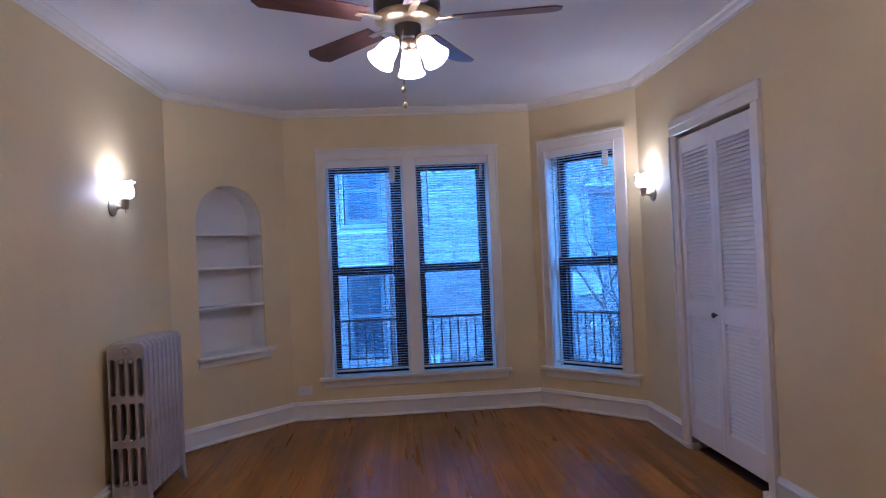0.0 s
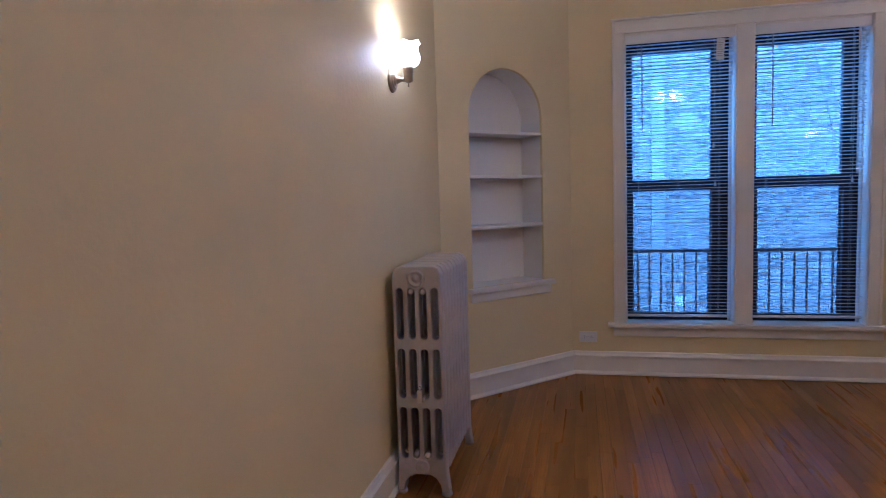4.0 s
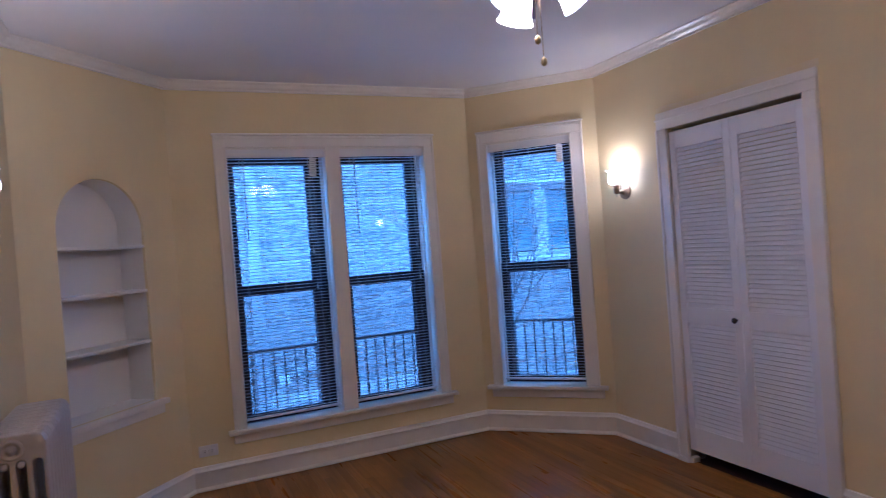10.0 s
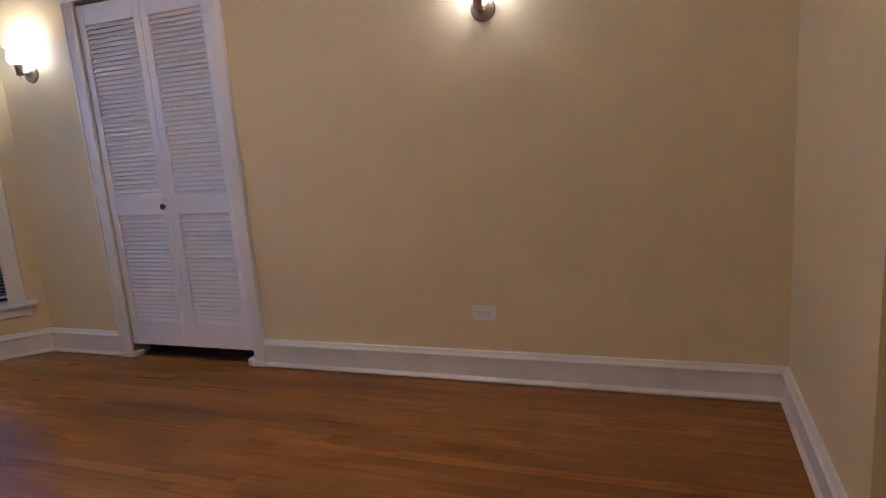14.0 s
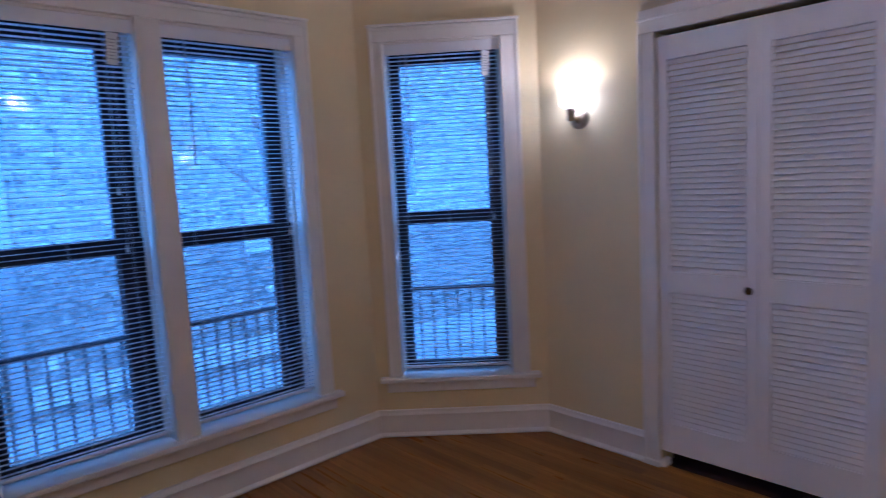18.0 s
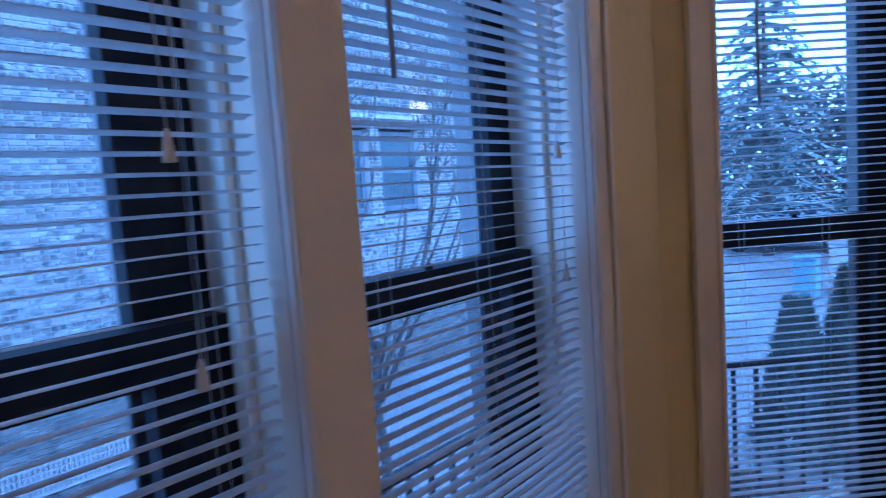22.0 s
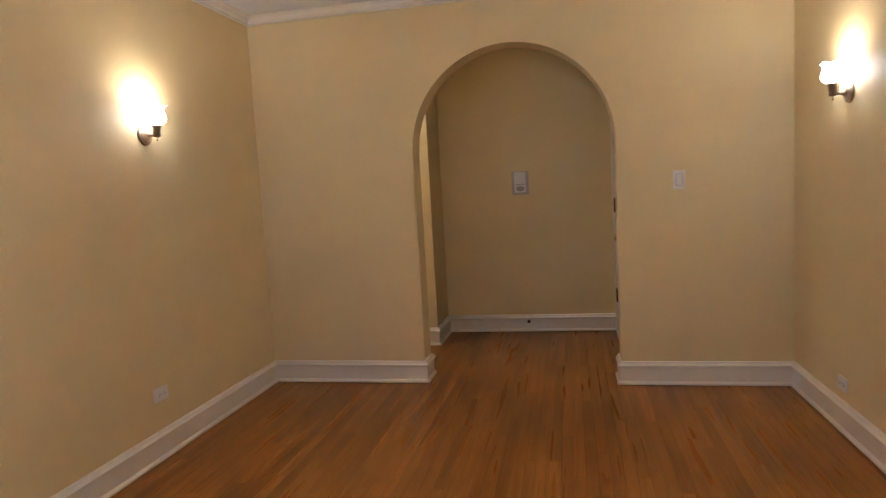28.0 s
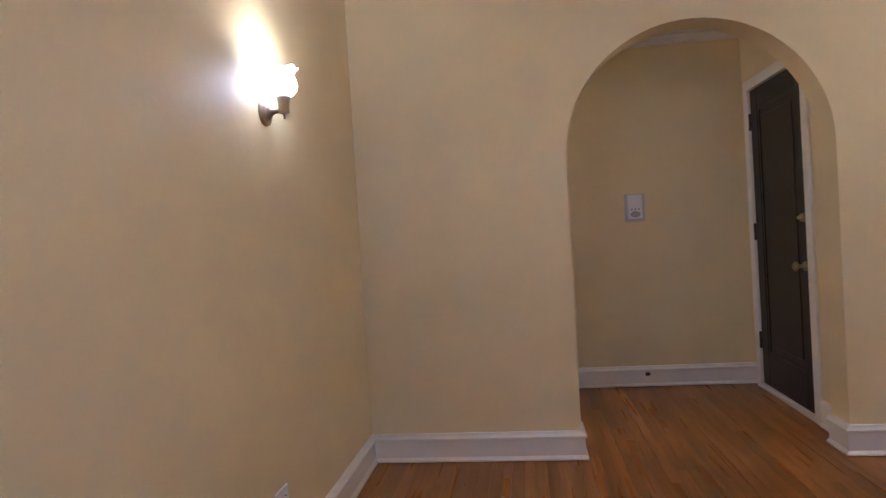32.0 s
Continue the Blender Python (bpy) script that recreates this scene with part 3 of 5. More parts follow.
def window(name, m, bays, outer, sill, label):
    """bays: clear openings (x0, x1, glass x0, glass x1); outer: casing's outer x0, x1; sill: stool's x0, x1."""
    w = holder(name, m, label, "window", kind="structure")
    z0, z1, top = 0.36, 2.185, 2.262
    part("casing_head", casing_board(outer[0], outer[1], z1, top), TRIM, w)
    part("casing_cap", block(outer[0] - 0.008, outer[1] + 0.008, -0.030, 0.0, top, top + 0.014, 0.003), TRIM, w)
    bm = block(outer[0] + 0.012, outer[1] - 0.012, -0.026, -0.019, top - 0.022, top - 0.006, 0.002)
    part("casing_bead", bm, TRIM, w)
    edges = [outer[0]] + [v for b in bays for v in b[:2]] + [outer[1]]
    for i in range(0, len(edges), 2):
        a, b = edges[i], edges[i + 1]
        part("casing_side" if i in (0, len(edges) - 2) else "mullion_casing", casing_board(a, b, 0.352, z1), TRIM, w)
        inner = (b - 0.014, b - 0.002) if i == 0 else (a + 0.002, a + 0.014)
        part("casing_bead", block(inner[0], inner[1], -0.025, -0.019, 0.352, z1 - 0.004, 0.002), TRIM, w)
        if i == 0:
            part("back_band", block(a, a + 0.016, -0.028, -0.019, 0.352, top, 0.002), TRIM, w)
        if i == len(edges) - 2:
            part("back_band", block(b - 0.016, b, -0.028, -0.019, 0.352, top, 0.002), TRIM, w)
    part("window_stool", block(sill[0], sill[1], -0.055, 0.08, 0.326, 0.352, 0.006, 2), TRIM, w)
    part("apron", block(sill[0] + 0.03, sill[1] - 0.03, -0.018, 0.0, 0.262, 0.326, 0.004), TRIM, w)
    for a, b, ga, gb in bays:
        part("jamb", block(a - 0.02, a, 0.0, 0.30, 0.352, z1, 0.0), TRIM, w)
        part("jamb", block(b, b + 0.02, 0.0, 0.30, 0.352, z1, 0.0), TRIM, w)
        part("head_jamb", block(a, b, 0.0, 0.30, z1 - 0.012, z1 + 0.01), TRIM, w)
        part("inner_sill", block(a, b, 0.08, 0.34, 0.318, 0.346, 0.002), TRIM, w)
        part("stop_bead", block(a, a + 0.014, 0.085, 0.11, 0.352, z1 - 0.012, 0.003), TRIM, w)
        part("stop_bead", block(b - 0.014, b, 0.085, 0.11, 0.352, z1 - 0.012, 0.003), TRIM, w)
        lower = part("lower_sash", stile_frame(a, b, 0.346, 1.268, ga - a, b - gb, 0.045, 0.072, 0.140, 0.175), SASH, w, "black painted lower sash")
        upper = part("upper_sash", stile_frame(a, b, 1.215, 2.175, ga - a, b - gb, 0.052, 0.086, 0.179, 0.215), SASH, w, "black painted upper sash")
        for sash, y, za, zb in ((lower, 0.157, 0.388, 1.20), (upper, 0.197, 1.262, 2.095)):
            pane = part("pane", block(ga - 0.004, gb + 0.004, y, y + 0.003, za, zb), GLASS, sash, "clear glass pane")
            pane.visible_shadow = False
        bm = turned([(0.002, 0), (0.008, 0.001), (0.008, 0.005), (0.004, 0.007), (0.004, 0.011)], 12, pose((ga + gb) / 2, 0.150, 1.268))
        part("sash_lock", bm, SASH, lower, "dark sash lock")
        bm = bmesh.new()
        box(bm, gb + 0.025, gb + 0.05, 0.128, 0.140, 1.08, 1.14)
        part("sash_latch", bevelled(bm, 0.003), SASH, lower)
        for x0, x1 in ((a, ga - 0.022), (gb + 0.022, b)):
            part("outer_stop", block(x0, x1, 0.236, 0.29, 0.352, z1 - 0.012, 0.002), PILASTER, w, "weathered grey outer blind stop")
        screen = part("insect_screen", block(ga - 0.03, gb + 0.03, 0.226, 0.2265, 0.375, 1.245), SCREEN, w, "fine grey insect screen outside the lower sash")
        screen.visible_shadow = False
        part("screen_frame", stile_frame(a, b, 0.348, 1.262, ga - a - 0.012, b - gb - 0.004, 0.025, 0.02, 0.221, 0.233), SASH, w)
    return w


window("window_1", M_N, [(0.345, 0.993, 0.401, 0.888), (1.100, 1.732, 1.160, 1.652)], (0.268, 1.812), (0.23, 1.86), "double window with white casing, black sashes and snowy light")
window("window_2", M_NE, [(0.152, 0.77, 0.214, 0.690)], (0.078, 0.868), (0.03, 0.925), "single bay window with white casing and black sashes")


# ---- mini blinds ----
def slat_mesh(width):
    bm = bmesh.new()
    arc = [(-0.0125, 0.0), (-0.0062, 0.0013), (0.0, 0.0018), (0.0062, 0.0013), (0.0125, 0.0)]
    ring = [(y, z) for y, z in arc] + [(y, z - 0.0006) for y, z in arc[::-1]]
    rings = [[bm.verts.new((x, y * f, z)) for y, z in ring] for x, f in ((0.0, 0.45), (0.003, 0.86), (0.008, 1.0), (width - 0.008, 1.0), (width - 0.003, 0.86), (width, 0.45))]
    for a, b in zip(rings, rings[1:]):
        for k in range(10):
            bm.faces.new((a[k], a[(k + 1) % 10], b[(k + 1) % 10], b[k]))
    bm.faces.new(rings[0][::-1])
    bm.faces.new(rings[-1])
    return mesh_of("slat", bm, SLAT)


SLATS = {}


def blind(m, x0, x1, wand_x, cord_x, tag_x, tag_turn, seed):
    rnd = random.Random(seed)
    b = holder("venetian_blind", m @ Matrix.Translation((x0 + 0.006, 0.034, 0)), "white mini blind lowered with open level slats", "blind", "window blinds")
    wd = x1 - x0 - 0.012
    part("headrail", block(0, wd, -0.019, 0.019, 2.135, 2.172, 0.003), PLASTIC, b)
    part("valance", block(-0.004, wd + 0.004, -0.031, -0.026, 2.118, 2.172, 0.001), PLASTIC, b)
    data = SLATS.setdefault(round(wd, 3), slat_mesh(wd))
    z, pitch = 2.112, 0.0215
    while z > 0.40:
        s = new("slat", data)
        s.parent = b
        s.matrix_basis = pose(rnd.uniform(-0.001, 0.001), rnd.uniform(-0.0006, 0.0006), z, -6 + rnd.uniform(-1.6, 1.6), rnd.uniform(-0.06, 0.06), 0)
        z -= pitch
    part("bottom_rail", block(0, wd, -0.013, 0.013, z - 0.006, z + 0.008, 0.003), PLASTIC, b)
    for f in (0.12, 0.5, 0.88):
        for y in (-0.0135, 0.0135):
            bm = bmesh.new()
            tube(bm, [(wd * f, y, 2.135), (wd * f, y, z)], 0.0006, 4)
            part("ladder_cord", bm, CORD, b)
    wx = wand_x - x0 - 0.006
    bm = bmesh.new()
    tube(bm, [(wx, -0.024, 2.13), (wx + 0.002, -0.027, 1.9), (wx + 0.003, -0.027, 1.57)], 0.0042, 6)
    part("tilt_wand", bm, WAND, b, "clear grey plastic tilt wand")
    cx = cord_x - x0 - 0.006
    for dx, zt in ((-0.004, 1.49), (0.006, 1.25)):
        bm = bmesh.new()
        tube(bm, [(cx, -0.024, 2.13), (cx - dx, -0.03, 1.85), (cx + 1.6 * dx, -0.03, 1.6), (cx + dx, -0.029, zt)], 0.0011, 5)
        part("lift_cord", bm, CORD, b)
        part("tassel", turned([(0.002, 0.0), (0.0035, -0.004), (0.0075, -0.03), (0.0075, -0.034)], 8, pose(cx + dx, -0.029, zt)), CORD, b, "small white cord tassel")
    tag = part("warning_tag", block(-0.024, 0.024, -0.0006, 0.0006, -0.13, 0.0), CARD, b, "small printed paper tag")
    tag.matrix_basis = pose(tag_x - x0, -0.030, 2.115, 0, 3, tag_turn)
    for k in range(7):
        s = part("print_line", block(-0.017, 0.017 - 0.004 * (k % 3), -0.0012, -0.0007, -0.03 - 0.013 * k, -0.026 - 0.013 * k), GREY, tag)
    return b


blind(M_N, 0.345, 0.993, 0.447, 0.876, 0.905, 6, 1)
blind(M_N, 1.100, 1.732, 1.203, 1.64, 1.665, 55, 2)
blind(M_NE, 0.152, 0.77, 0.268, 0.70, 0.69, 25, 3)

# ---- niche ----
niche = holder("niche", M_NW, "white painted arched niche with three shelves", "niche", kind="structure")
bm = bmesh.new()
NX0, NX1, ND = NICHE_C - NICHE_H, NICHE_C + NICHE_H, 0.20
seg = 28
arc = [(NICHE_C + NICHE_H * math.cos(math.pi * i / seg), NICHE_SPRING + NICHE_H * math.sin(math.pi * i / seg)) for i in range(seg + 1)]
edge = [(NX1, NICHE_Z0)] + arc + [(NX0, NICHE_Z0)]
for y0, y1, grow in ((0.02, ND, 0.0), (0.02, ND + 0.03, 0.03)):
    ring = [(NICHE_C + (x - NICHE_C) * (1 + grow / NICHE_H), z + (grow if z > NICHE_SPRING else (-grow if z == NICHE_Z0 else 0))) for x, z in edge]
    for (xa, za), (xb, zb) in zip(ring, ring[1:] + ring[:1]):
        bm.faces.new([bm.verts.new(v) for v in ((xa, y0, za), (xa, y1, za), (xb, y1, zb), (xb, y0, zb))])
    bm.faces.new([bm.verts.new((x, y1, z)) for x, z in ring])
bmesh.ops.remove_doubles(bm, verts=bm.verts[:], dist=1e-5)
part("niche_lining", bm, SHELF, niche)
for z in (1.005, 1.305, 1.567):
    bm = bmesh.new()
    pts = [(NX0 + 0.002, 0.004), (NX1 - 0.002, 0.004), (NX1 - 0.002, ND - 0.002), (NX0 + 0.002, ND - 0.002)]
    lo, hi = ([bm.verts.new((x, y, zz)) for x, y in pts] for zz in (z, z + 0.018))
    bm.faces.new(lo[::-1])
    bm.faces.new(hi)
    for k in range(4):
        bm.faces.new((lo[k], lo[(k + 1) % 4], hi[(k + 1) % 4], hi[k]))
    part("shelf", bevelled(bm, 0.004, 2), SHELF, niche)
part("niche_sill", block(NX0 - 0.035, NX1 + 0.06, -0.045, 0.05, 0.630, 0.660, 0.006, 2), TRIM, niche)
part("niche_apron", block(NX0 - 0.02, NX1 + 0.045, -0.016, 0.0, 0.575, 0.630, 0.004), TRIM, niche)

# ---- closet with louvred bifold doors ----
CY0, CY1, CTOP = -1.335, -2.228, 2.055
closet = holder("closet_frame", pose(EX, 0, 0, 0, 0, -90), "white moulded closet casing with a cornice head", "door frame", kind="structure")
a, b = -CY0, -CY1
for x0, x1 in ((a - 0.078, a), (b, b + 0.078)):
    part("casing_side", block(x0, x1, -0.021, 0.0, 0.0, CTOP, 0.003), TRIM, closet)
    part("plinth", block(x0 - 0.004, x1 + 0.004, -0.029, 0.0, 0.0, 0.03, 0.003), TRIM, closet)
for x0 in (a - 0.078, b + 0.062):
    part("back_band", block(x0, x0 + 0.016, -0.030, -0.021, 0.03, CTOP, 0.002), TRIM, closet)
part("casing_head", block(a - 0.078, b + 0.078, -0.021, 0.0, CTOP, CTOP + 0.105, 0.003), TRIM, closet)
part("head_bead", block(a - 0.082, b + 0.082, -0.028, -0.021, CTOP + 0.055, CTOP + 0.067, 0.002), TRIM, closet)
part("head_cornice", sweep([(b + 0.085, 0.0), (a - 0.085, 0.0)], [(0, CTOP + 0.105), (0.024, CTOP + 0.105), (0.030, CTOP + 0.118), (0.044, CTOP + 0.132), (0.046, CTOP + 0.143), (0, CTOP + 0.145)]), TRIM, closet)
part("jamb", block(a - 0.018, a, 0.0, 0.12, 0, CTOP), TRIM, closet)
part("jamb", block(b, b + 0.018, 0.0, 0.12, 0, CTOP), TRIM, closet)
part("bottom_pivot_block", block(a - 0.002, a + 0.028, -0.012, 0.05, 0.0, 0.035, 0.004), TRIM, closet)
part("bottom_pivot_block", block(b - 0.035, b + 0.002, -0.035, 0.05, 0.0, 0.045, 0.004), TRIM, closet)
for nm, bb in (("wall_closet_back", (a - 0.4, b + 0.4, 0.72, 0.80)), ("wall_closet_side_north", (a - 0.48, a - 0.4, 0.12, 0.80)), ("wall_closet_side_south", (b + 0.4, b + 0.48, 0.12, 0.80))):
    solid(nm, block(bb[0], bb[1], bb[2], bb[3], 0, 2.5), CREAM, "plain painted closet wall", "wall", "structure", pose(EX, 0, 0, 0, 0, -90))
solid("ceiling_closet", block(a - 0.48, b + 0.48, 0.12, 0.80, 2.5, 2.56), CEIL, "plain closet ceiling", "ceiling", "structure", pose(EX, 0, 0, 0, 0, -90))
solid("floor_closet", block(a - 0.4, b + 0.4, 0.0, 0.72, -0.05, -0.002), GAP, "dark closet floor", "floor", "structure", pose(EX, 0, 0, 0, 0, -90))
mid = (a + b) / 2
LZ0, LZ1 = 0.082, 2.032


def louvre_slat(width):
    bm = bmesh.new()
    box(bm, 0, width, -0.0150, 0.0150, -0.0030, 0.0030)
    bevelled(bm, 0.0018)
    return mesh_of("slat", bm, LOUVRE)


bifold = holder("bifold_door", pose(EX, 0, 0, 0, 0, -90), "closed white louvered bifold closet door", "door")
leaf_w = (b - a - 0.008) / 2
lslat = louvre_slat(leaf_w - 0.094)
for i, x0 in enumerate((a + 0.003, mid + 0.001)):
    x1 = x0 + leaf_w
    y0, y1 = 0.0, 0.03
    bm = bmesh.new()
    for bx in ((x0, x0 + 0.048, LZ0, LZ1), (x1 - 0.048, x1, LZ0, LZ1), (x0 + 0.048, x1 - 0.048, LZ0, LZ0 + 0.145), (x0 + 0.048, x1 - 0.048, 0.865, 0.965), (x0 + 0.048, x1 - 0.048, LZ1 - 0.105, LZ1)):
        box(bm, bx[0], bx[1], y0, y1, bx[2], bx[3])
    leaf = part("leaf", bevelled(bm, 0.002), LOUVRE, bifold)
    for lo, hi in ((LZ0 + 0.145, 0.865), (0.965, LZ1 - 0.105)):
        n = round((hi - lo) / 0.0256)
        for k in range(n):
            s = new("slat", lslat)
            s.parent = leaf
            s.matrix_basis = pose(x0 + 0.047, 0.015, lo + (k + 0.5) * (hi - lo) / n, 53, 0, 0)
    if i == 0:
        part("knob", turned([(0.006, 0), (0.006, 0.012), (0.015, 0.018), (0.017, 0.026), (0.012, 0.032)], 14, pose(x1 - 0.03, 0.0, 0.912, 90, 0, 0)), BRONZE, bifold, "small dark bronze knob")
for k, z in enumerate((0.35, 1.1, 1.8)):
    part("hinge", block(mid - 0.003, mid + 0.003, -0.003, 0.004, z, z + 0.06, 0.001), LOUVRE, bifold)
# ---- cast-iron radiator ----
rad = holder("radiator", pose(-0.588, -1.205, 0), "silver painted cast-iron column radiator against the wall", "radiator")
SEC, NSEC = 0.066, 9


def radiator_section(end):
    """Cast section: a plate pierced by three tiers of four round-ended slots; end sections stand on arched legs."""
    bm = bmesh.new()
    half, t = 0.100, 0.0265
    outline = [(-half, 0.10), (-half, 0.905), (-half + 0.012, 0.928), (-half + 0.03, 0.937), (half - 0.03, 0.937), (half - 0.012, 0.928), (half, 0.905), (half, 0.10)]
    if end:
        outline += [(half + 0.004, 0.05), (half + 0.010, 0.016), (half - 0.022, 0.016), (half - 0.028, 0.05), (half - 0.045, 0.075), (0.03, 0.088), (-0.03, 0.088), (-half + 0.045, 0.075), (-half + 0.028, 0.05), (-half + 0.022, 0.016), (-half - 0.010, 0.016), (-half - 0.004, 0.05)]
    else:
        outline += [(half - 0.02, 0.085), (-half + 0.02, 0.085)]
    loops = [outline]
    for z0, z1 in ((0.155, 0.365), (0.405, 0.605), (0.645, 0.85)):
        for c in (-0.072, -0.024, 0.024, 0.072):
            r = 0.0145
            ring = [(c + r * math.cos(math.pi * k / 6), z1 - r + r * math.sin(math.pi * k / 6)) for k in range(7)]
            ring += [(c - r * math.cos(math.pi * k / 6), z0 + r - r * math.sin(math.pi * k / 6)) for k in range(7)]
            loops.append(ring)
    edges = []
    for ring in loops:
        vs = [bm.verts.new((x, -t, z)) for x, z in ring]
        edges += [bm.edges.new((vs[k], vs[(k + 1) % len(vs)])) for k in range(len(vs))]
    bmesh.ops.triangle_fill(bm, use_beauty=True, use_dissolve=False, edges=edges)
    got = bmesh.ops.extrude_face_region(bm, geom=bm.faces[:])
    bmesh.ops.translate(bm, vec=(0, 2 * t, 0), verts=[v for v in got["geom"] if isinstance(v, bmesh.types.BMVert)])
    bmesh.ops.recalc_face_normals(bm, faces=bm.faces[:])
    sharp = [e for e in bm.edges if len(e.link_faces) == 2 and e.calc_face_angle(0.0) > 1.2]
    bmesh.ops.bevel(bm, geom=sharp, offset=0.0055, segments=2, profile=0.5, affect="EDGES")
    return mesh_of("section", bm, RAD)


sections = {k: radiator_section(k) for k in (True, False)}
for k in range(NSEC):
    sec = new("section", sections[k in (0, NSEC - 1)])
    sec.parent = rad
    sec.matrix_basis = pose(0, -SEC * (k + 0.5), 0)
front = -SEC * NSEC + 0.0065
for z in (0.125, 0.875):
    part("hub", turned([(0.024, 0.0), (0.024, -SEC * NSEC + 0.02)], 16, pose(0, -0.01, z, -90, 0, 0)), RAD, rad)
part("end_medallion", turned([(0.0, 0.006), (0.012, 0.006), (0.014, 0.002), (0.022, 0.003), (0.025, 0.008), (0.033, 0.008), (0.037, 0.0), (0.037, -0.012)][::-1], 24, pose(0, front + 0.001, 0.889, 90, 0, 0)), RAD, rad)
part("end_medallion", turned([(0.0, 0.006), (0.012, 0.006), (0.020, 0.003), (0.026, 0.007), (0.031, 0.0), (0.031, -0.012)][::-1], 24, pose(0, front + 0.001, 0.122, 90, 0, 0)), RAD, rad)
for c, z in ((-0.024, 0.836), (0.024, 0.836), (-0.024, 0.17), (0.024, 0.17)):
    part("boss", turned([(0.0, 0.003), (0.008, 0.003), (0.0125, 0.0), (0.0125, -0.03)][::-1], 14, pose(c, front + 0.003, z, 90, 0, 0)), RAD, rad)
for y in (front + 0.0255, -0.03):
    for x in (-0.094, 0.094):
        part("foot", turned([(0.012, 0.026), (0.014, 0.018), (0.021, 0.012), (0.022, 0.004), (0.019, 0.0)], 14, pose(x, y, 0)), RAD, rad)
part("air_vent", block(-0.004, 0.018, front - 0.034, front - 0.012, 0.395, 0.45, 0.005, 2), RAD, rad, "small silver air vent valve")
bm = bmesh.new()
tube(bm, [(0.007, front + 0.01, 0.415), (0.007, front - 0.02, 0.415)], 0.006, 8)
part("air_vent_stem", bm, RAD, rad)
bm = bmesh.new()
tube(bm, [(0.007, front - 0.023, 0.449), (0.007, front - 0.023, 0.462)], 0.005, 8)
part("air_vent_cap", bm, RAD, rad)
bm = bmesh.new()
tube(bm, [(0.018, front - 0.023, 0.412), (0.03, front - 0.023, 0.408)], 0.006, 8)
part("air_vent_screw", bm, RAD, rad)
bm = bmesh.new()
tube(bm, [(-0.02, 0.0, 0.122), (-0.02, 0.05, 0.122), (-0.02, 0.055, 0.0)], 0.014, 10)
part("supply_pipe", bm, RAD, rad)


# ---- wall sconces ----
def sconce(x, y, z, turn, first=None):
    m = pose(x, y, z, 0, 0, turn)
    if first is not None:
        return copy_thing(first, m)
    s = holder("wall_sconce", m, "antique brass wall sconce with lit ruffled tulip glass shade", "wall lamp", "wall sconces")
    part("backplate", turned([(0.0, 0.026), (0.022, 0.026), (0.028, 0.020), (0.033, 0.016), (0.036, 0.018), (0.040, 0.016), (0.044, 0.011), (0.049, 0.012), (0.054, 0.008), (0.056, 0.0)][::-1], 28, pose(0, 0, 0, 90, 0, 0)), BRASS, s)
    bm = turned([(0.026, 0.012), (0.017, 0.026), (0.010, 0.042), (0.009, 0.064)], 14, pose(0, 0, -0.004, 90, 0, 0))
    part("arm", bm, BRASS, s)
    part("socket_cup", turned([(0.010, -0.018), (0.019, -0.014), (0.020, 0.020), (0.022, 0.023), (0.022, 0.034), (0.024, 0.037), (0.024, 0.046), (0.021, 0.048)], 20, pose(0, -0.074, 0)), BRASS, s)
    part("switch_key", turned([(0.003, -0.036), (0.004, -0.034), (0.0025, -0.028), (0.0025, -0.016)], 8, pose(0, -0.074, 0)), BRASS, s)
    prof = [(0.021, 0.045), (0.036, 0.050), (0.047, 0.063), (0.052, 0.079), (0.050, 0.094), (0.044, 0.109), (0.041, 0.120), (0.043, 0.130), (0.051, 0.139), (0.056, 0.142)]
    bm = bmesh.new()
    lathe(bm, prof, 36, pose(0, -0.074, 0), 0.006)
    for f in bm.faces:
        f.smooth = True
    part("shade", bm, SHADE, s, "ruffled frosted glass tulip shade")
    part("bulb", turned([(0.010, 0.05), (0.012, 0.06), (0.019, 0.08), (0.021, 0.095), (0.016, 0.11), (0.006, 0.117)], 14, pose(0, -0.074, 0)), BULB, s, "lit frosted bulb")
    return s


BULB = shade_material("lit_bulb", 12.0, (1.0, 0.55, 0.24))
SCONCES = [(WX, -1.565, 1.708, 90), (WX, -4.106, 1.706, 90), (EX, -0.915, 1.718, -90), (EX, -3.66, 1.717, -90)]
first = None
for x, y, z, turn in SCONCES:
    s = sconce(x, y, z, turn, first)
    first = first or s
    sx = x + (0.074 if x < 1 else -0.074)
    lamp = new("sconce_light", bpy.data.lights.new("sconce_light", "POINT"))
    lamp.data.energy, lamp.data.color, lamp.data.shadow_soft_size = SCONCE_POWER, (1.0, 0.565, 0.265), 0.02
    lamp.location = (sx, y, z + 0.126)

# ---- ceiling fan ----
FX, FY, FZ = 1.01, -2.63, CZ + 0.033
fan = holder("ceiling_fan", pose(FX, FY, FZ), "brass and bronze ceiling fan with brown blades and three lit lamps", "ceiling fan")
part("canopy", turned([(0.0, -0.033), (0.075, -0.033), (0.078, -0.045), (0.06, -0.075), (0.03, -0.09), (0.0, -0.09)], 28), GOLD, fan)
part("downrod", turned([(0.015, -0.055), (0.015, -0.16)], 14), BRONZE, fan)
part("motor_housing", turned([(0.03, -0.15), (0.10, -0.155), (0.135, -0.175), (0.145, -0.20), (0.145, -0.235), (0.138, -0.25), (0.138, -0.262)], 36), BRONZE, fan)
part("motor_band", turned([(0.138, -0.262), (0.143, -0.268), (0.140, -0.285), (0.11, -0.30), (0.06, -0.305)], 36), GOLD, fan)
